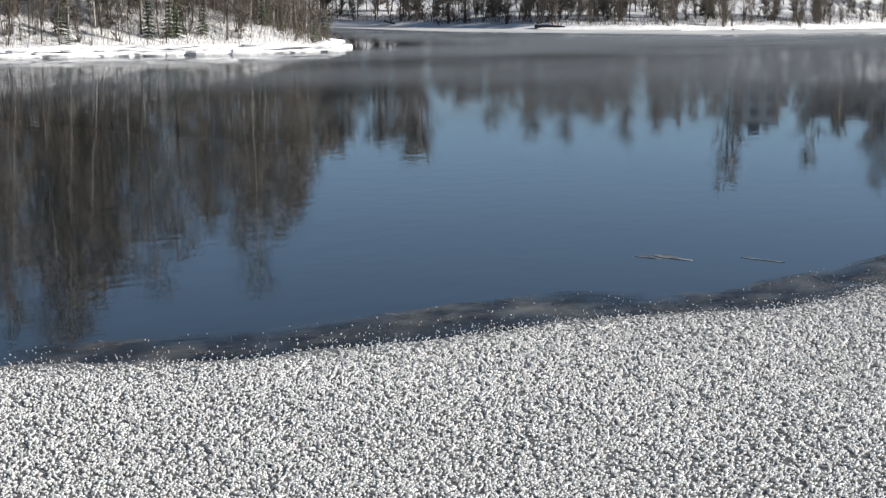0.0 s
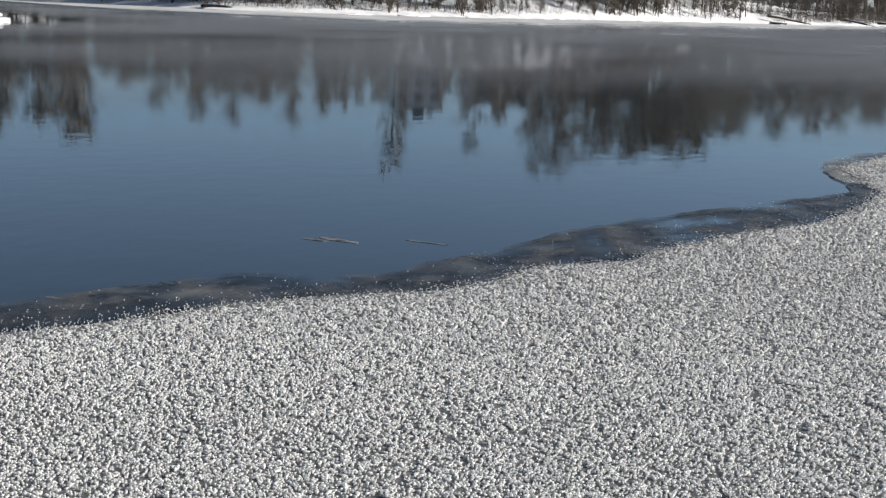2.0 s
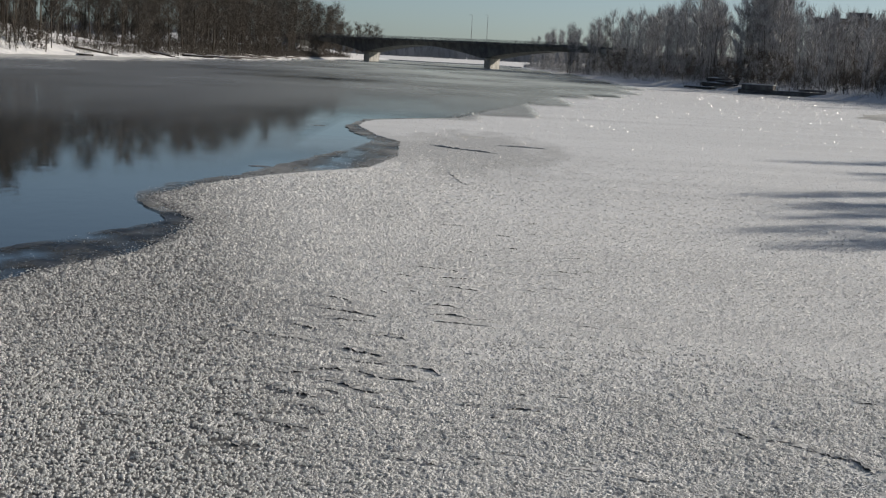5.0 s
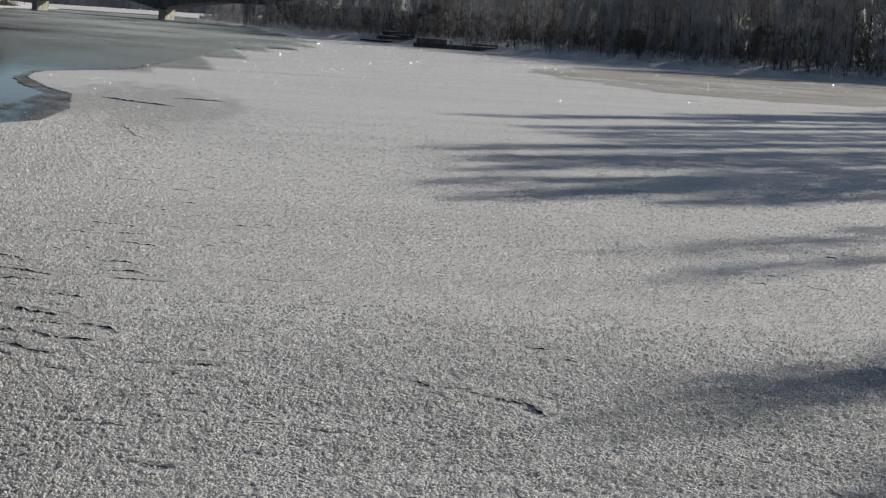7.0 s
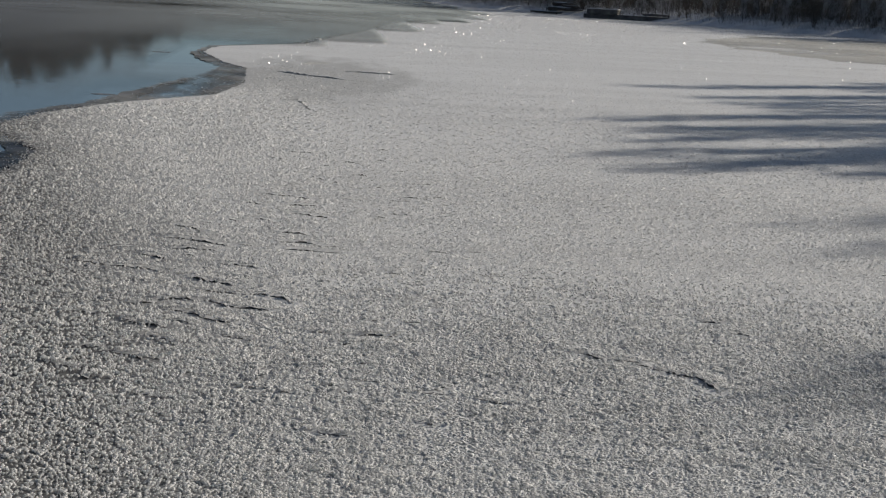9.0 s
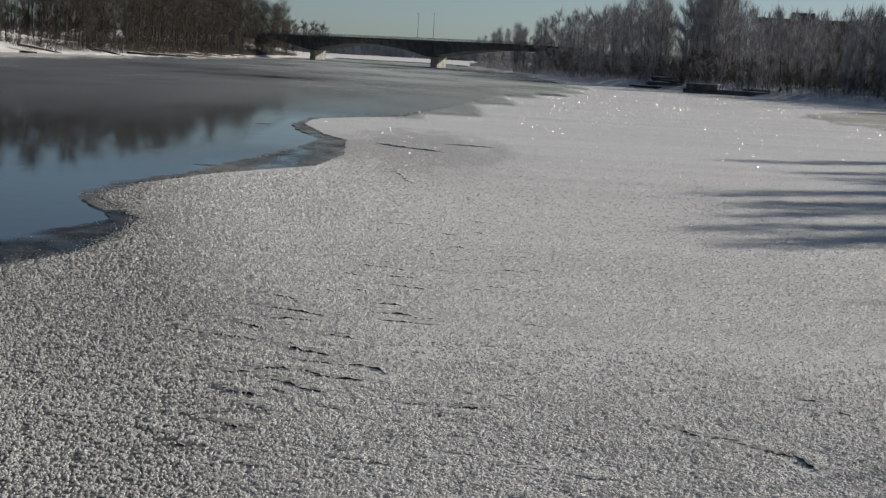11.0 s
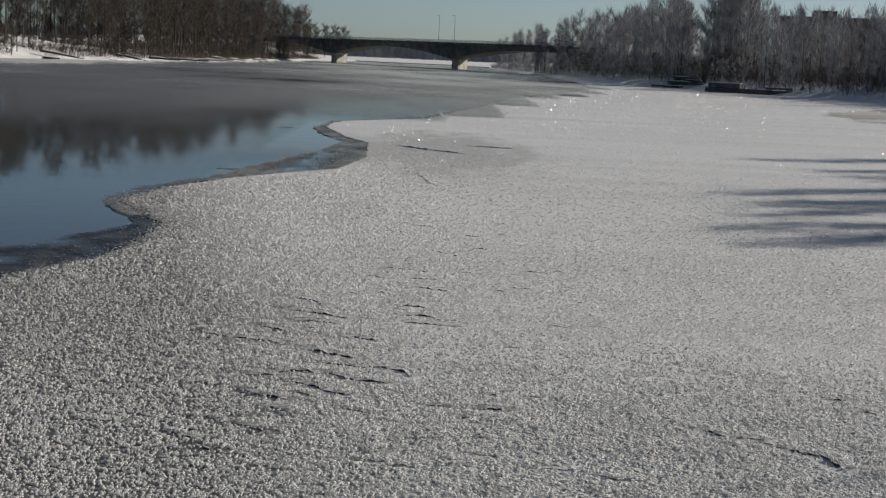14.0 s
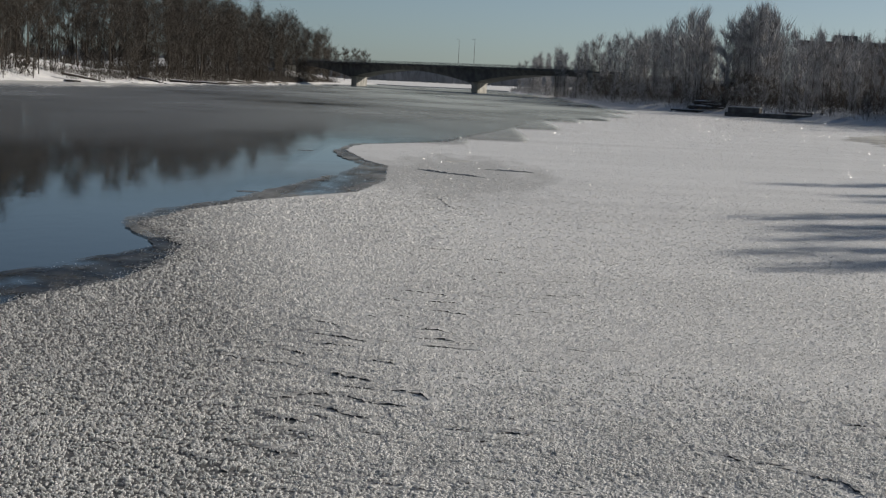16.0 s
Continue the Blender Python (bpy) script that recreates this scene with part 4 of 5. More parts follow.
    cheap = bare_shape(17, 66, 0.05, 0.18, 16, 900, -0.2, 0.03, 0.03, 1, 2.0, 5, 4, 0.6, 0.4)
    thicket("bare_wood", [cheap], sized(s5b, rd, 0.9, 1.45), M_BARK, M_TWIG, rd, "leafless brown wood behind the shore of the cape")
    pole = [bare_shape(8, 67 + i, 0.04, 0.18, 10, 300, 0.0, 0.011, 0.09, 1, 1.1, 4, 4, 0.6, 0.45) for i in range(3)]
    s5c = scatter(60, 37, (-150, -96), (40, 126), lambda x, y, d: (d > 1.5) & (d < 12))
    planted(tree("sapling", pole[0], M_BARK, M_TWIG, "thin dark sapling on the snowy shore of the cape"), sized(s5c, rd, 0.5, 1.2), "saplings on the cape", rd)
    s5c = scatter(150, 38, (-150, -96), (40, 126), lambda x, y, d: (d > 2) & (d < 24))
    thicket("saplings", pole, sized(s5c, rd, 0.6, 1.3), M_BARK, M_TWIG, rd, "thicket of thin bare saplings on the cape")
    fir = tree("spruce", spruce_shape(15, 71), M_BARK, M_NEEDLE, "dark green spruce among bare trees")
    s6 = scatter(16, 8, (-150, -96), (40, 124), lambda x, y, d: (d > 4) & (d < 30))
    planted(fir, sized(s6, rd, 0.35, 1.15) + [(-128, 239, 0.75), (-152, 268, 0.6), (-134, 322, 0.7)], "spruces", rd)
    young = tree("spruce", spruce_shape(4, 72), M_BARK, M_NEEDLE, "small young spruce in the snow among saplings")
    planted(young, sized(scatter(30, 58, (-150, -96), (40, 124), lambda x, y, d: (d > 1.5) & (d < 9)), rd, 0.35, 0.9), "young spruces on the cape", rd)
    under = tree("shrub", shrubs[0], M_BARK, M_TWIG, "leafless brown shrub in the snow")
    s7 = scatter(120, 9, (-150, -96), (40, 126), lambda x, y, d: (d > 1.5) & (d < 12))
    planted(under, sized(s7, rd, 0.4, 1.1), "shrubs on the cape", rd)
    s7 = scatter(90, 28, (-160, -98), (30, 124), lambda x, y, d: (d > 8) & (d < 34))
    s7 += scatter(90, 10, (-220, -80), (200, 350), lambda x, y, d: (d > 2.5) & (d < 10) & ((x > -0.36 * y) | (x < -0.55 * y)))
    s7 += scatter(45, 11, (-150, -80), (205, 330), lambda x, y, d: (d > 3) & (d < 14))
    s7 += scatter(90, 16, (-150, -46), (350, 640), lambda x, y, d: (d > 2) & (d < 12))
    thicket("shrubs", shrubs, sized(s7, rd, 0.5, 1.3), M_BARK, M_TWIG, rd, "leafless brown shrubs along the snowy shore", "shrubs")
    stalks("dry_brush", 20000, 41, (-150, -44), (340, 640), lambda x, y, d: (d > 1.5) & (d < 10), 0.4, 1.7, 0.035, M_TWIG, "dry brown stalks and twigs in the snow")
    stalks("dry_brush", 9000, 42, (-220, -85), (200, 330), lambda x, y, d: (d > 2.2) & (d < 9), 0.3, 1.4, 0.025, M_TWIG, "dry brown stalks in the snow of the far shore")
    stalks("dry_brush", 30000, 43, (-150, -96), (40, 126), lambda x, y, d: (d > 1.2) & (d < 22), 0.2, 2.2, 0.013, M_TWIG, "thin dry stalks between the trees of the cape")
    stalks("dry_brush", 6000, 45, (-170, -44), (375, 640), lambda x, y, d: (d > 9) & (d < 36), 1.5, 4.5, 0.05, M_TWIG, "tangled brown undergrowth in the wood")
    stalks("frosted_brush", 16000, 46, (20, 210), (198, 480), lambda x, y, d: (d > 8) & (d < 45), 1.5, 4.5, 0.05, M_TWIG, "dark tangled undergrowth in the shaded wood")
    # frosted wood on the right bank
    whites = [bare_shape(18, 91 + i, 0.06, 0.14, 24, 1050, -0.5, 0.031, twig_len=2.0, fan=0.35, thick=0.7, **far) for i in range(4)]
    s8 = scatter(80, 12, (20, 200), (206, 640), lambda x, y, d: (d > 4) & (d < 17))
    for i in range(4):
        planted(tree("birch", whites[i], M_BARK, M_TWIG_FROST, "tall birch with twigs white from hoarfrost"), sized(s8[i::4], rd, 0.7, 1.05), "frosted birches on the bank", rd)
    plain = [bare_shape(18, 95 + i, 0.04, 0.16, 12, 460, -0.5, 0.056, 0.03, 1, 2.5, 4, 3, 0.7, 0.35) for i in range(3)]
    s8 = scatter(150, 19, (40, 190), (196, 460), lambda x, y, d: (d > 12) & (d < 32))
    thicket("frosted_wood", [plain[0], plain[1]], sized(s8, rd, 0.8, 1.12), M_BARK, M_TWIG_FROST, rd, "dense bare wood white with hoarfrost")
    s8 = scatter(110, 39, (20, 260), (196, 720), lambda x, y, d: (d > 28) & (d < 95)) + scatter(170, 49, (85, 220), (196, 300), lambda x, y, d: (d > 3) & (d < 60))
    thicket("frosted_wood", plain, sized(s8, rd, 0.9, 1.22), M_BARK, M_TWIG_FROST, rd, "dense bare wood with hoarfrost farther back")
    s8 = scatter(210, 69, (95, 300), (205, 430), lambda x, y, d: (d > 22) & (d < 120))
    thicket("frosted_wood", plain, sized(s8, rd, 0.85, 1.15), M_BARK, M_TWIG, rd, "dark bare wood deep behind the bank")
    s8 = scatter(46, 79, (58, 128), (292, 420), lambda x, y, d: (d > 5) & (d < 60) & (x > 0.18 * y))
    thicket("frosted_wood", [plain[2], plain[0]], sized(s8, rd, 0.8, 1.0), M_BARK, M_TWIG_FROST, rd, "bare wood with hoarfrost before the flats")
    lows = [bare_shape(7, 101 + i, 0.06, 0.28, 4, 310, 0.0, 0.042, 0.1, 3, 1.2, 3, 3) for i in range(2)]
    s9 = scatter(80, 13, (14, 190), (206, 560), lambda x, y, d: (d > 2) & (d < 8))
    planted(tree("willow", lows[0], M_BARK, M_TWIG_FROST, "low frosted willow on the river bank"), sized(s9, rd, 0.4, 0.9), "frosted willows", rd)
    s9b = scatter(12, 59, (26, 50), (425, 472), lambda x, y, d: (d > 1) & (d < 16))
    planted(tree("birch", whites[1], M_BARK, M_TWIG_FROST, "frosted birch at the end of the bridge"), [(x, y, rd.uniform(0.6, 0.8)) for x, y in s9b], "frosted birches by the bridge", rd)
    s9 = scatter(150, 29, (30, 190), (200, 470), lambda x, y, d: (d > 4) & (d < 26))
    thicket("dark_shrubs", lows, sized(s9, rd, 0.5, 1.1), M_BARK, M_TWIG, rd, "dark leafless shrubs under the frosted trees", "shrubs")
    stalks("frosted_brush", 16000, 44, (14, 200), (206, 640), lambda x, y, d: (d > 1.5) & (d < 12), 0.4, 2.0, 0.03, M_TWIG_FROST, "frosted stalks in the shaded snow of the bank")
    # trees beside the near ice that throw the long shadows
    near = [bare_shape(20, 111 + i, 0.22, 0.085, 34, 1500, 0.1, 0.05, lean=0.01, segs=8, twig_len=1.1) for i in range(2)]
    open_crown = bare_shape(20, 115, 0.22, 0.08, 26, 820, 0.1, 0.045, lean=0.01, segs=8, twig_len=1.1)
    rd = random.Random(64)
    spots = [(44.5, 41.1, 0.85), (45.0, 38.4, 0.82), (50.5, 53.8, 0.86), (56, 60.2, 0.93)]
    planted(tree("birch", open_crown, M_BARK, M_TWIG_FROST, "large frosted birch with an open crown"), spots, "birches beside the near ice", rd)
    spots = [(53, 65.8, 0.92), (53, 69.2, 1.0), (54, 71.6, 1.0), (54.5, 74.2, 1.0), (56, 80, 1.05), (57.5, 83.5, 1.0), (57, 88, 1.06), (61, 95, 0.95), (65, 104, 0.98), (67, 112, 1.15), (74, 117, 1.0), (82, 124, 0.95), (90, 133, 0.95), (100, 141, 1.0), (108, 149, 1.05), (119, 160, 1.1), (128, 168, 1.2), (137, 176, 1.2), (146, 186, 1.2), (44.9, 41.5, 0.86), (46, 37.0, 0.86), (47, 35.4, 0.86), (78, 122, 1.1), (86, 128, 1.1), (94, 136, 1.1)]
    spots += [(61 + 2.5 * (k % 3), (0.515 * (61 + 2.5 * (k % 3)) + 31 + 3.5 * k) / 0.857, 0.92 + 0.04 * (k % 4)) for k in range(10)]
    for i in range(2):
        planted(tree("birch", near[i], M_BARK, M_TWIG_FROST, "large frosted birch beside the ice"), spots[i::2], "birches beside the near ice", rd)


plant_all()


# ---- far woods on the horizon ----
# aerial haze put into the colour: paler, bluer grey than the nearer twigs
M_FAR = mottled("hazy_far_wood", (0.13, 0.14, 0.155), (0.24, 0.25, 0.27), 30.0, 0.9, spec=0.1, island=0.3)


def build_far_woods():
    rd = np.random.default_rng(5)
    V, F = [], []
    n = 12000
    a = np.concatenate([rd.uniform(radians(-75), radians(60), 7000), rd.uniform(radians(-14), radians(14), 5000)])
    r = rd.uniform(1200, 1700, n)
    x, y = r * np.sin(a), r * np.cos(a)
    h = rd.uniform(6, 11, n)
    w = h * rd.uniform(0.12, 0.22, n)
    z0, _ = land(np.stack([x, y], 1))
    for k in range(n):
        c = Vector((x[k], y[k], z0[k]))
        s = Vector((math.cos(a[k]), -math.sin(a[k]), 0)) * w[k]
        t = Vector((math.sin(a[k]), math.cos(a[k]), 0)) * w[k]
        b = len(V)
        zc = Vector((0, 0, h[k]))
        V += [c - zc * 0.1 + s * 0.8, c + s + zc * 0.45, c - s + zc * 0.5, c + t + zc * 0.5, c + zc]
        F += [(b, b + 1, b + 3), (b, b + 3, b + 2), (b + 1, b + 4, b + 3), (b + 3, b + 4, b + 2), (b + 1, b + 2, b + 4), (b, b + 2, b + 1)]
    ob = new("far_woods", raw_mesh("far_woods", V, F, M_FAR))
    tagged(ob, "distant bare winter woods on the horizon", "woods", kind="stuff")


build_far_woods()


# ---- road bridge ----
def build_bridge():
    p_left, p_right = Vector((-36, 570, 0)), Vector((6.5, 505, 0))
    way = (p_right - p_left).normalized()
    span = (p_right - p_left).length
    root = thing("road_bridge", (*p_left.xy, 0), math.degrees(math.atan2(way.y, way.x)), label="long grey concrete road bridge on two piers", category="bridge", group="")
    top, half = 8.3, 6.0
    x0, x1 = -62.0, span + 66.0
    # girder with haunches over the piers
    bm = bmesh.new()
    n = 90
    rows = []
    for k in range(n + 1):
        x = x0 + (x1 - x0) * k / n
        near_pier = min(abs(x), abs(x - span))
        depth = 1.6 + 3.3 * max(0, 1 - near_pier / (span * 0.5)) ** 1.8
        rows.append([bm.verts.new((x, s * w, z)) for s, w, z in ((-1, half - 1.6, top - 0.35), (-1, half - 2.2, top - depth), (1, half - 2.2, top - depth), (1, half - 1.6, top - 0.35))])
    for a, b in zip(rows, rows[1:]):
        for i in range(4):
            bm.faces.new((a[i], a[(i + 1) % 4], b[(i + 1) % 4], b[i]))
    bmesh.ops.recalc_face_normals(bm, faces=bm.faces)
    part("girder", bm, M_CONC_DARK, root)
    part("deck", box((x0, -half, top - 0.4), (x1, half, top), 0.05), M_CONC_DARK, root)
    part("roadway", box((x0, -half + 1.2, top), (x1, half - 1.2, top + 0.06)), M_ASPHALT, root)
    for s in (-1, 1):
        part("edge_beam", box((x0, s * half - 0.2, top), (x1, s * half + 0.2, top + 0.35), 0.03), M_CONC_DARK, root)
        rail = bmesh.new()
        for z in (0.6, 0.85, 1.1):
            add_box(rail, (x0, s * half - 0.05, top + z - 0.03), (x1, s * half + 0.05, top + z + 0.03))
        part("handrail", rail, M_STEEL, root)
    post = box((-0.04, -0.04, 0), (0.04, 0.04, 0.8))
    first = part("post", post, M_STEEL, root)
    first.location = (x0 + 1, -half, top + 0.33)
    x = x0 + 3.5
    while x < x1:
        for s in (-1, 1):
            o = new("post", first.data)
            o.parent, o.location = root, (x, s * half, top + 0.33)
        x += 2.5
    back = root.matrix_basis.to_3x3().inverted()
    for px in (0, span):
        bm = bmesh.new()
        # a pier that stands along the current and flares towards its top
        ring = []
        for z, w, l in ((-1.2, 1.05, 5.2), (top - 5.4, 1.05, 5.2), (top - 4.7, 1.3, 5.8)):
            ring.append([bm.verts.new(Vector((px, 0, z)) + back @ (Vector((0.955, -0.297, 0)) * sx * w + Vector((0.297, 0.955, 0)) * sy * l)) for sx, sy in ((-1, -1), (1, -1), (1, 1), (-1, 1))])
        for a, b in zip(ring, ring[1:]):
            for i in range(4):
                bm.faces.new((a[i], a[(i + 1) % 4], b[(i + 1) % 4], b[i]))
        bm.faces.new(ring[-1])
        bmesh.ops.bevel(bm, geom=list(bm.edges), offset=0.12, segments=1, affect="EDGES")
        bmesh.ops.recalc_face_normals(bm, faces=bm.faces)
        part("pier", bm, M_CONC, root)
    for ex in (x0, x1 - 3):
        part("abutment", box((ex, -half + 0.3, -1.0), (ex + 3, half - 0.3, top - 0.4), 0.1), M_CONC, root)
    # two street lamps on the deck
    for lx in (span * 0.73, span * 0.85):
        lamp = thing("street_lamp", label="tall thin grey street lamp on the bridge", category="street lamp", group="street lamps on the bridge")
        q = p_left + way * lx + Vector((-way.y, way.x, 0)) * (half - 0.7)
        lamp.matrix_basis = pose(q.x, q.y, top, 0, 0, root.rotation_euler.z * 57.3)
        V, F = [], []
        tube([Vector((0, 0, 0)), Vector((0, 0, 5)), Vector((0, 0, 9.2))], [0.10, 0.07, 0.05], 6, V, F)
        part("pole", raw_mesh("pole", V, F, M_STEEL, True), M_STEEL, lamp)
        part("arm", box((-0.04, -0.6, 9.12), (0.04, 0.0, 9.18), 0.01), M_STEEL, lamp)
        part("lamp_head", box((-0.10, -1.0, 9.08), (0.10, -0.5, 9.18), 0.03), M_STEEL, lamp)


build_bridge()


# ---- buildings ----
M_PLASTER = mottled("grey_plaster", (0.42, 0.42, 0.41), (0.56, 0.56, 0.54), 3.0, 0.9)
M_BRICKWALL = mottled("brown_facade", (0.10, 0.075, 0.06), (0.17, 0.13, 0.10), 2.0, 0.9)
M_ROOF = mottled("dark_roof", (0.05, 0.05, 0.055), (0.09, 0.09, 0.095), 2.0, 0.8)
M_FRAME = mottled("grey_frame", (0.16, 0.16, 0.16), (0.26, 0.26, 0.255), 0.5, 0.6)
M_PANE = mat("window_glass", 0.05, 0.0, (0.02, 0.025, 0.03))[0]


def apartment_block(x, y, turn, width, depth, storeys, wall_mat, label, base=None):
    """A flat-roofed block of flats with rows of windows on its long sides."""
    z = ground_z(x, y) - 0.5 if base is None else base
    root = thing("apartment_building", (x, y, z), turn, label=label, category="building", group="blocks of flats")
    h = storeys * 2.9 + 1.4
    part("wall", box((-width / 2, -depth / 2, 0), (width / 2, depth / 2, h), 0.05), wall_mat, root)
    part("roof", box((-width / 2 - 0.3, -depth / 2 - 0.3, h), (width / 2 + 0.3, depth / 2 + 0.3, h + 0.5), 0.08), M_ROOF, root)
    part("stair_tower", box((-width * 0.12, -depth * 0.25, h + 0.5), (width * 0.12, depth * 0.25, h + 2.6), 0.06), M_ROOF, root)
    frame_me = bpy.data.meshes.new("window_frame")
    bm = bmesh.new()
    for lo, hi in (((-0.85, -0.08, 0), (-0.77, 0.05, 1.4)), ((0.77, -0.08, 0), (0.85, 0.05, 1.4)), ((-0.77, -0.08, 1.32), (0.77, 0.05, 1.4)), ((-0.77, -0.08, 0), (0.77, 0.05, 0.08)), ((-0.04, -0.07, 0.08), (0.04, 0.05, 1.32))):
        add_box(bm, lo, hi)
    bm.to_mesh(frame_me)
    bm.free()
    frame_me.materials.append(M_FRAME)
    pane_me = bpy.data.meshes.new("pane")
    bm = box((-0.77, -0.03, 0.08), (0.77, 0.02, 1.32))
    bm.to_mesh(pane_me)
    bm.free()
    pane_me.materials.append(M_PANE)
    k = max(2, int(width / 3.2))
    for side in (-1,):
        for st in range(storeys):
            for c in range(k):
                win = new("window", frame_me)
                win.parent = root
                win.location = (-width / 2 + width * (c + 0.5) / k, side * depth / 2, 1.3 + st * 2.9)
                pane = new("pane", pane_me)
                pane.parent = win
    return root


apartment_block(-152, 306, 26, 10, 12, 3, M_PLASTER, "pale grey block of flats on the hill")
apartment_block(-140, 322, 24, 11, 12, 3, M_BRICKWALL, "brown block of flats on the hill")
apartment_block(-122, 336, 20, 22, 12, 3, M_BRICKWALL, "long brown block of flats behind the trees")
apartment_block(122, 505, -14, 30, 13, 6, M_BRICKWALL, "dark block of flats behind frosted trees")
apartment_block(143, 452, -18, 22, 14, 6, M_PLASTER, "grey block of flats behind frosted trees")


# ---- river mist ----
def make_mist_material():
    m, n, l, b = mat("mist", 1.0, 0.0, (0.185, 0.21, 0.22))
    b.inputs["Specular IOR Level"].default_value = 0.0
    g = n.new("ShaderNodeNewGeometry")
    mp = n.new("ShaderNodeMapping")
    mp.inputs["Scale"].default_value = (0.05, 0.02, 0.9)
    l.new(g.outputs["Position"], mp.inputs["Vector"])
    ns = n.new("ShaderNodeTexNoise")
    ns.inputs["Scale"].default_value, ns.inputs["Detail"].default_value = 1.0, 6
    l.new(mp.outputs[0], ns.inputs["Vector"])
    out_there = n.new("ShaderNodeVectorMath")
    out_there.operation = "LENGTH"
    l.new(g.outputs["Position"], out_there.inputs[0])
    # depth of haze put into the alpha: it grows with distance from the viewpoint
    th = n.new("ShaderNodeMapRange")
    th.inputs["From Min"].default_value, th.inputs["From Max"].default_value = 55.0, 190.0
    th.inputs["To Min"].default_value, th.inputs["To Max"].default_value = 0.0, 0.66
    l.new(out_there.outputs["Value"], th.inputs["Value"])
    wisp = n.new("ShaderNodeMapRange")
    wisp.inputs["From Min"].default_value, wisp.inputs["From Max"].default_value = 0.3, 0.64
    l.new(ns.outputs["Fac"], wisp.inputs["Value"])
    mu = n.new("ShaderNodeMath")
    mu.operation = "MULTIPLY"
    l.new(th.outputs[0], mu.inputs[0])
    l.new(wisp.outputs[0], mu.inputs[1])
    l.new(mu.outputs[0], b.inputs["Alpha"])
    # paler out in the stream before the bridge: backlit glow put into the colour
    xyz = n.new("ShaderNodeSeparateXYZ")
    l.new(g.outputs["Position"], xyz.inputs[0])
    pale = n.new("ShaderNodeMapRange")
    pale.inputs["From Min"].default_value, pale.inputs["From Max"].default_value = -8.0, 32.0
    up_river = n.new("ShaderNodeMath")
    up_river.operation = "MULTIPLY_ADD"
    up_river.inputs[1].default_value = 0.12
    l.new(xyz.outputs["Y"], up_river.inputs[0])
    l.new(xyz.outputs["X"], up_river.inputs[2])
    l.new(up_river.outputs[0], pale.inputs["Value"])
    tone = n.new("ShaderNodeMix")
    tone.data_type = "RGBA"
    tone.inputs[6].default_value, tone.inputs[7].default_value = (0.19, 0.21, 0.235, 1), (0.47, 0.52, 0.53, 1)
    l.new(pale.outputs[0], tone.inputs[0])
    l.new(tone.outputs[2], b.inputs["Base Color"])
    return m


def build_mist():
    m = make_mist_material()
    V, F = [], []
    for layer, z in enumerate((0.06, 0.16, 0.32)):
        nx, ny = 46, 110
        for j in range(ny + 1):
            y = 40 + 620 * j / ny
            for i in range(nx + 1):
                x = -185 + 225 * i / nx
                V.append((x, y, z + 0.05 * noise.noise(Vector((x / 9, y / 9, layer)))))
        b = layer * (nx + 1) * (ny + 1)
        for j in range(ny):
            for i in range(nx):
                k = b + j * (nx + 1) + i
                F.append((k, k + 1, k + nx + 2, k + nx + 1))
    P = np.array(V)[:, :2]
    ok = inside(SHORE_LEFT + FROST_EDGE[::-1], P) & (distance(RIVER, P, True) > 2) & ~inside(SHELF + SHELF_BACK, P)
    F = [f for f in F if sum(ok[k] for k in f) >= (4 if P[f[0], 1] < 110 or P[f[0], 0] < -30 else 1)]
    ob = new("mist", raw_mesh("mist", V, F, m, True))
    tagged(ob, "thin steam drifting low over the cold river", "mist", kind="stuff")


build_mist()


# ---- sparkling crystals on the far ice ----
def build_sparkles():
    m, n, l, b = mat("ice_crystal")
    gl, clear, both = n.new("ShaderNodeBsdfGlossy"), n.new("ShaderNodeBsdfTransparent"), n.new("ShaderNodeMixShader")
    gl.inputs["Roughness"].default_value = 0.3
    both.inputs[0].default_value = 0.4
    l.new(clear.outputs[0], both.inputs[1])
    l.new(gl.outputs[0], both.inputs[2])
    l.new(both.outputs[0], n["Material Output"].inputs["Surface"])
    rng = np.random.default_rng(31)
    k = 110000
    r = 66 * (290 / 66) ** rng.uniform(0, 1, k) ** 0.8
    a = rng.uniform(radians(-12), radians(32), k)
    p = np.stack([r * np.sin(a), r * np.cos(a)], 1)
    p = p[inside(FROST_EDGE + SHORE_RIGHT[::-1], p) & (distance(FROST_EDGE, p) > 1)]
    k = len(p)
    tilt, turn = rng.uniform(radians(55), radians(84), k), rng.uniform(0, 2 * math.pi, k)
    nx, ny, nz = np.sin(tilt) * np.cos(turn), np.sin(tilt) * np.sin(turn), np.cos(tilt)
    u = np.stack([-np.sin(turn), np.cos(turn), np.zeros(k)], 1)
    v = np.cross(np.stack([nx, ny, nz], 1), u)
    c = np.column_stack([p, np.full(k, 0.03)])
    w = (0.00017 * np.hypot(p[:, 0], p[:, 1]) * rng.uniform(0.7, 1.4, k))[:, None]
    V = np.stack([c - u * w - v * w * 0.6, c + u * w - v * w * 0.6, c + v * w], 1)
    ob = new("frost_crystals", raw_mesh("frost_crystals", V.reshape(-1, 3), np.arange(3 * k).reshape(-1, 3), m))
    tagged(ob, "tiny glittering frost crystals on the sunlit ice", "frost", kind="stuff")


build_sparkles()


# ---- shore details ----
M_LOG = mottled("wet_wood", (0.03, 0.024, 0.02), (0.10, 0.082, 0.066), 0.5, 0.85, 0.02, 0.08)


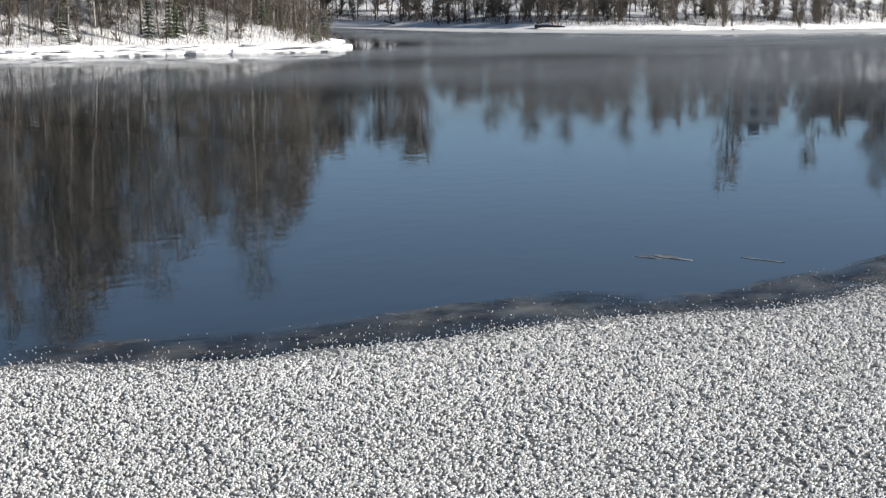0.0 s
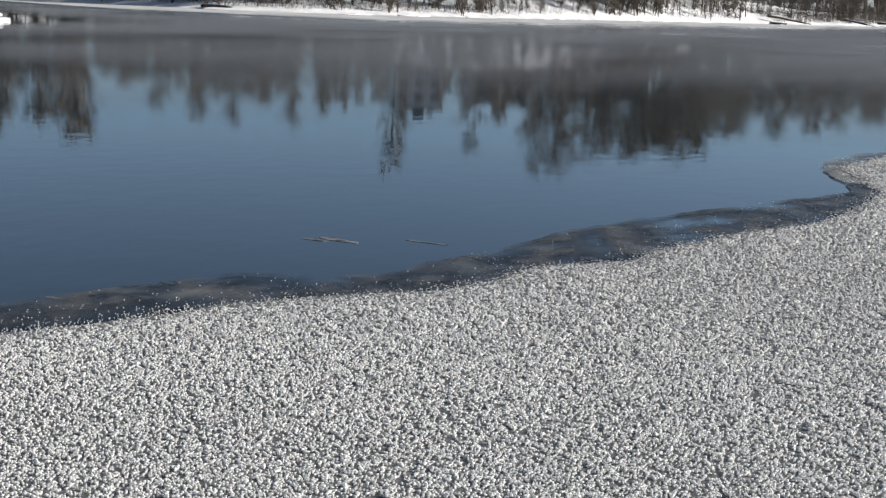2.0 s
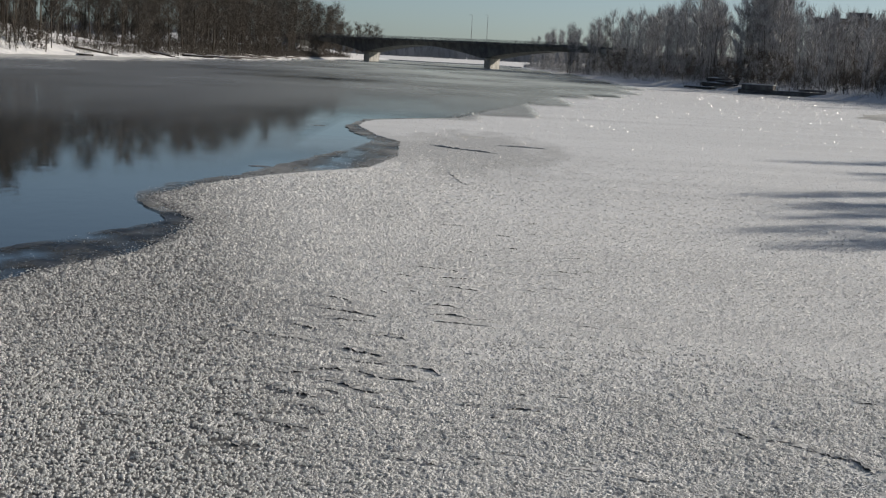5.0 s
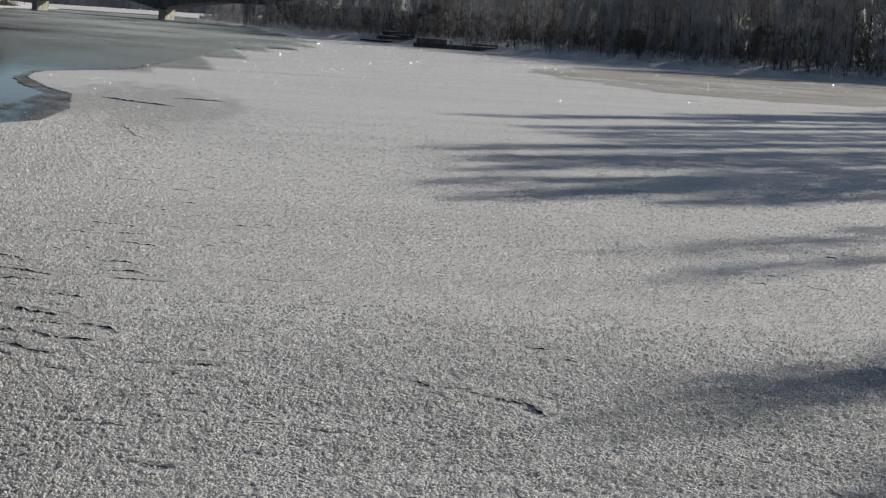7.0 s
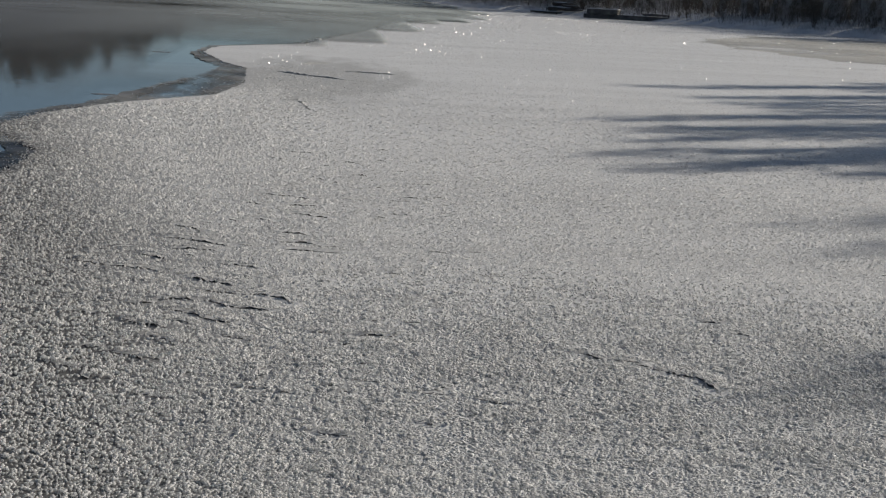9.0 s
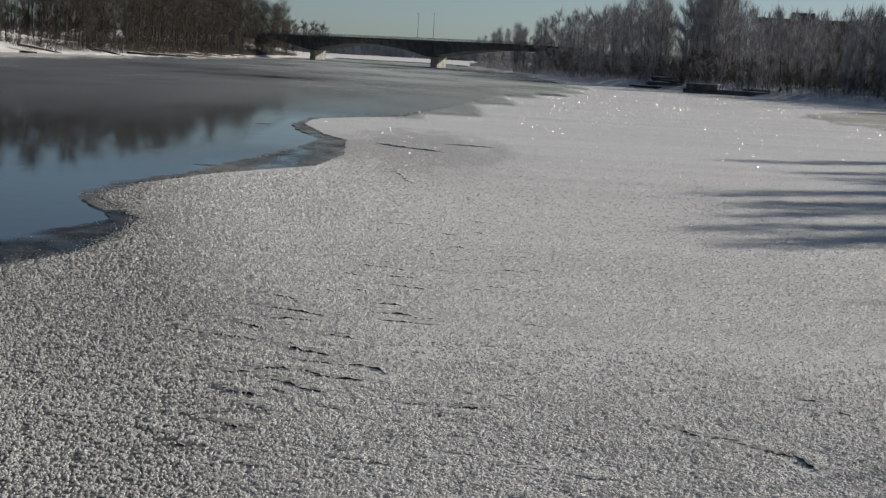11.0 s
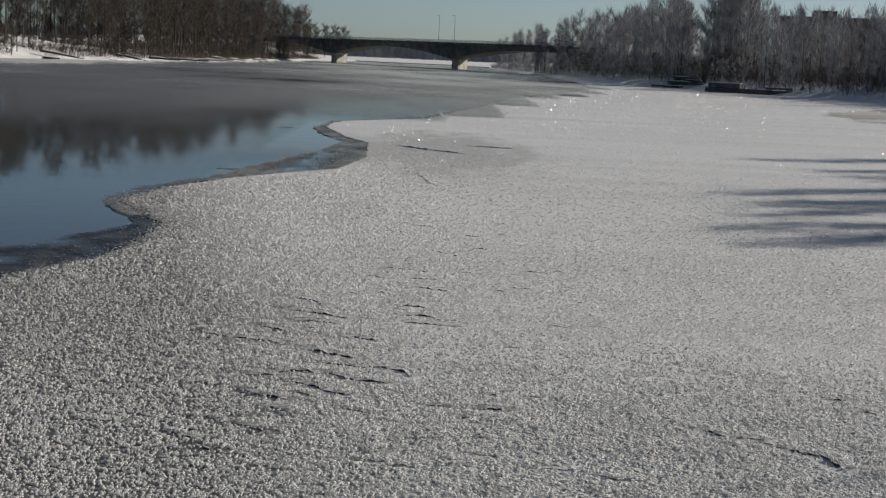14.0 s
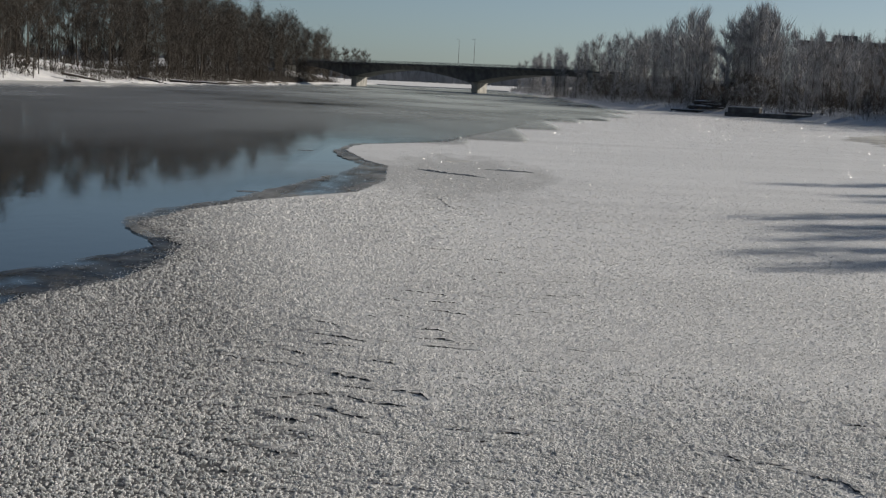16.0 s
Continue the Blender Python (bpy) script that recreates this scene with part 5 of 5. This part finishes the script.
def ice_slab(x, y, turn, lx, ly, h, seed, z=0.0):
    """A tilted snow-covered slab of shore ice with a broken rim."""
    rd = random.Random(seed)
    bm = bmesh.new()
    n = 9
    rings = []
    for zz, k in ((-0.12, 0.9), (h * 0.55, 1.06), (h, 0.86)):
        rings.append([bm.verts.new((math.cos(2 * math.pi * i / n) * lx * k * rd.uniform(0.82, 1.15), math.sin(2 * math.pi * i / n) * ly * k * rd.uniform(0.82, 1.15), zz + rd.uniform(-0.03, 0.03))) for i in range(n)])
    for a, b in zip(rings, rings[1:]):
        for i in range(n):
            bm.faces.new((a[i], a[(i + 1) % n], b[(i + 1) % n], b[i]))
    bm.faces.new(rings[-1])
    bmesh.ops.recalc_face_normals(bm, faces=bm.faces)
    ob = part("ice_slab", bm, M_SNOW)
    ob.matrix_basis = pose(x, y, z, rd.uniform(-4, 4), rd.uniform(-4, 4), turn)
    return tagged(ob, "broken slab of snow-covered shore ice", "ice slab", group="ice slabs on the shore")


def lay_slabs():
    rd = random.Random(91)
    k = 0
    for (x0, y0), (x1, y1), count, out in (((-104, 78), (-99, 95), 15, 1.2), ((-99, 95), (-97, 108), 12, 1.2), ((-97, 108), (-104, 119), 9, 1.0), ((-106, 60), (-104, 78), 8, 1.2),
                                           ((-124, 214), (-110, 248), 6, 3.0), ((-110, 248), (-93, 312), 8, 3.0), ((-79, 350), (-67, 388), 22, 1.0), ((-67, 388), (-58, 470), 34, 0.9), ((-58, 470), (-55, 545), 12, 0.8)):
        for i in range(count):
            t = (i + rd.random()) / count
            x, y = x0 + (x1 - x0) * t, y0 + (y1 - y0) * t
            turn = math.degrees(math.atan2(y1 - y0, x1 - x0)) + rd.uniform(-12, 12)
            k += 1
            ice_slab(x + rd.uniform(0.2, out), y - rd.uniform(-0.3, 0.5), turn, rd.uniform(0.9, 2.6), rd.uniform(0.4, 0.9), rd.uniform(0.10, 0.30), k)


lay_slabs()
# a few pieces pushed up at the edge of the ice by the bay
ice_slab(-1.1, 117.9, 20, 0.16, 0.12, 0.08, 401)
ice_slab(-0.4, 120.8, -30, 0.26, 0.14, 0.15, 402)
ice_slab(0.2, 123.8, 10, 0.22, 0.16, 0.20, 403)


def lay_ledges():
    rd = random.Random(93)
    for (x0, y0), (x1, y1), count in (((-104, 78), (-99, 95), 13), ((-99, 95), (-97, 108), 11), ((-97, 108), (-104, 119), 6)):
        for i in range(count):
            t = (i + rd.random()) / count
            x, y = x0 + (x1 - x0) * t - rd.uniform(0.5, 1.3), y0 + (y1 - y0) * t
            turn = math.degrees(math.atan2(y1 - y0, x1 - x0)) + rd.uniform(-8, 8)
            ob = ice_slab(x, y, turn, rd.uniform(1.4, 3.2), rd.uniform(0.6, 1.0), rd.uniform(0.10, 0.16), 300 + i, ground_z(x, y) + 0.10)
            tagged(ob, "flat ledge of snowy ice hanging over the waterline", "ice slab", group="ice slabs on the shore")


lay_ledges()


def log(x0, y0, z0, x1, y1, z1, r, label):
    """A fallen trunk with a few stubs of branches and snow lying on it."""
    a, b = Vector((x0, y0, z0)), Vector((x1, y1, z1))
    V, F = [], []
    bend = Vector((0, 0, 0.1))
    tube([a, a.lerp(b, 0.35) + bend, a.lerp(b, 0.7) + bend * 0.4, b], [r, r * 0.85, r * 0.65, r * 0.3], 7, V, F)
    rd = random.Random(int(abs(x0 * 10)))
    for i in range(6):
        c = a.lerp(b, rd.uniform(0.4, 0.95))
        tube([c, c + Vector((rd.uniform(-1, 1), rd.uniform(-1, 1), rd.uniform(0.2, 1.4)))], [r * 0.28, 0.01], 4, V, F)
    root = thing("fallen_log", label=label, category="log", group="fallen logs on the shore")
    part("trunk", raw_mesh("trunk", V, F, M_LOG, True), M_LOG, root)
    V, F = [], []
    lift = Vector((0, 0, r * 0.62))
    tube([a.lerp(b, 0.05) + lift, a.lerp(b, 0.35) + bend + lift * 0.9, a.lerp(b, 0.65) + bend * 0.4 + lift * 0.8], [r * 0.45, r * 0.6, r * 0.3], 6, V, F)
    part("snow_cover", raw_mesh("snow_cover", V, F, M_SNOW, True), M_SNOW, root)


log(-141, 207, 0.5, -133, 203, 0.6, 0.30, "dark fallen log with snow lying over the shore ice")
log(-166, 214, 1.6, -158, 204, 0.4, 0.28, "fallen trunk leaning down to the inlet")
log(-176, 212, 0.8, -168, 205, 0.5, 0.25, "dark log lying on the snowy inlet shore")
log(-74, 364, 1.4, -66, 356, 0.4, 0.30, "fallen trunk leaning over the shore")
log(-66, 388, 0.7, -57, 392, 0.5, 0.28, "dark log lying along the waterline")
log(-85, 338, 1.8, -77, 344, 0.3, 0.32, "fallen tree reaching towards the water")
log(-60, 452, 0.8, -56, 462, 0.4, 0.28, "dark log among ice at the waterline")


def build_jetty(x, y, turn, length, label, wood):
    """A low boat jetty of planks on posts, pulled half ashore."""
    root = thing("jetty", (x, y, -0.25), turn, label=label, category="jetty", group="jetties")
    for i in range(int(length / 0.32)):
        pl = part("plank", box((-length / 2 + i * 0.32, -0.9, 0.62), (-length / 2 + i * 0.32 + 0.28, 0.9, 0.68), 0.01), wood, root)
    for yy in (-0.7, 0.7):
        part("beam", box((-length / 2, yy - 0.08, 0.42), (length / 2, yy + 0.08, 0.615), 0.01), wood, root)
        for xx in (-length / 2 + 0.3, 0, length / 2 - 0.3):
            part("post", box((xx - 0.09, yy - 0.09, -0.9), (xx + 0.09, yy + 0.09, 0.42), 0.01), wood, root)
    part("snow_cover", box((-length / 2 + 0.2, -0.75, 0.684), (length * 0.3, 0.75, 0.82), 0.06), M_SNOW, root)


build_jetty(-83.5, 338, -52, 9.0, "snowy wooden jetty at the far shore", M_LOG)
build_jetty(47.5, 328, -60, 9.0, "dark wooden landing under the frosted trees", M_LOG)


log(48.5, 331, 1.0, 53.5, 318.5, 1.1, 0.45, "heap of dark logs with snow at the wooded bank")
log(49.5, 330.5, 1.6, 54.0, 319.5, 1.5, 0.40, "dark log on a heap under frosted trees")
log(49.0, 329.5, 2.1, 52.5, 321.0, 2.2, 0.30, "thin dark log on top of a heap")
log(-63, 415, 0.5, -56, 424, 0.5, 0.30, "dark log lying across broken shore ice")
log(-62, 432, 1.3, -57, 440, 0.4, 0.25, "fallen trunk leaning to the waterline")
log(-69, 377, 0.9, -62, 380, 0.5, 0.32, "dark fallen trunk on the shore ice")
log(-57, 487, 0.7, -54, 500, 0.5, 0.30, "dark log along the snowy shore")


M_PONTOON = mottled("grey_planks", (0.07, 0.065, 0.06), (0.17, 0.16, 0.15), 0.8, 0.85, 0.01, 0.08)


def build_pontoon(x, y, turn):
    """A long low pontoon frozen in at the bank, with a box hut on one end and snow on its deck."""
    root = thing("pontoon", (x, y, 0), turn, label="long dark wooden pontoon with snow frozen into the ice", category="pontoon")
    part("hull", box((-8.5, -1.6, -0.1), (8.0, 1.6, 0.75), 0.12), M_PONTOON, root)
    for k in range(24):
        part("plank", box((-8.4 + k * 0.68, -1.7, 0.755), (-7.78 + k * 0.68, 1.7, 0.83), 0.01), M_PONTOON, root)
    part("hut", box((-8.0, -1.2, 0.83), (-2.0, 1.2, 1.75), 0.06), M_PONTOON, root)
    part("snow_cover", box((-8.1, -1.3, 1.752), (-1.9, 1.3, 1.88), 0.06), M_SNOW, root, "snow on the hut")
    part("snow_cover", box((-1.7, -1.3, 0.832), (3.8, 1.2, 0.95), 0.05), M_SNOW, root, "snow on the deck")
    part("bench_box", box((2.6, -0.2, 0.955), (7.6, 1.0, 1.35), 0.05), M_PONTOON, root)
    for k in range(5):
        part("post", box((-1.0 + k * 2.2, -1.66, 0.835), (-0.88 + k * 2.2, -1.54, 1.5), 0.01), M_PONTOON, root)


build_pontoon(58.6, 295.8, -25)


def floe(x, y, lx, ly, seed):
    """A small thin plate of drifting ice."""
    rd = random.Random(seed)
    n = 8
    outline = [(x + math.cos(2 * math.pi * i / n) * lx * rd.uniform(0.6, 1.2), y + math.sin(2 * math.pi * i / n) * ly * rd.uniform(0.6, 1.2)) for i in range(n)]
    ob = flat_sheet("ice_floe", outline, -0.043, 0.012, M_FLOE)
    tagged(ob, "small thin plate of drifting grey ice", "ice floe", group="drifting ice")


M_FLOE = mottled("floe_ice", (0.03, 0.034, 0.038), (0.22, 0.22, 0.22), 0.3, 0.4, spec=0.25)
floe(-14.9, 25.8, 0.35, 0.12, 1)
floe(-14.7, 26.1, 0.30, 0.20, 2)
floe(-14.3, 26.0, 0.30, 0.10, 3)
floe(-13.0, 26.9, 0.50, 0.06, 4)
floe(-17.0, 14.4, 0.25, 0.06, 5)
floe(-15.1, 18.5, 0.30, 0.08, 6)
floe(-14.6, 20.0, 0.25, 0.08, 7)
floe(-14.5, 20.5, 0.20, 0.06, 8)
floe(-9.2, 96.4, 0.60, 0.50, 9)
floe(-0.8, 120.3, 1.20, 0.60, 10)
floe(0.1, 124.7, 1.40, 0.50, 11)
floe(-8.1, 62.0, 0.50, 0.40, 12)
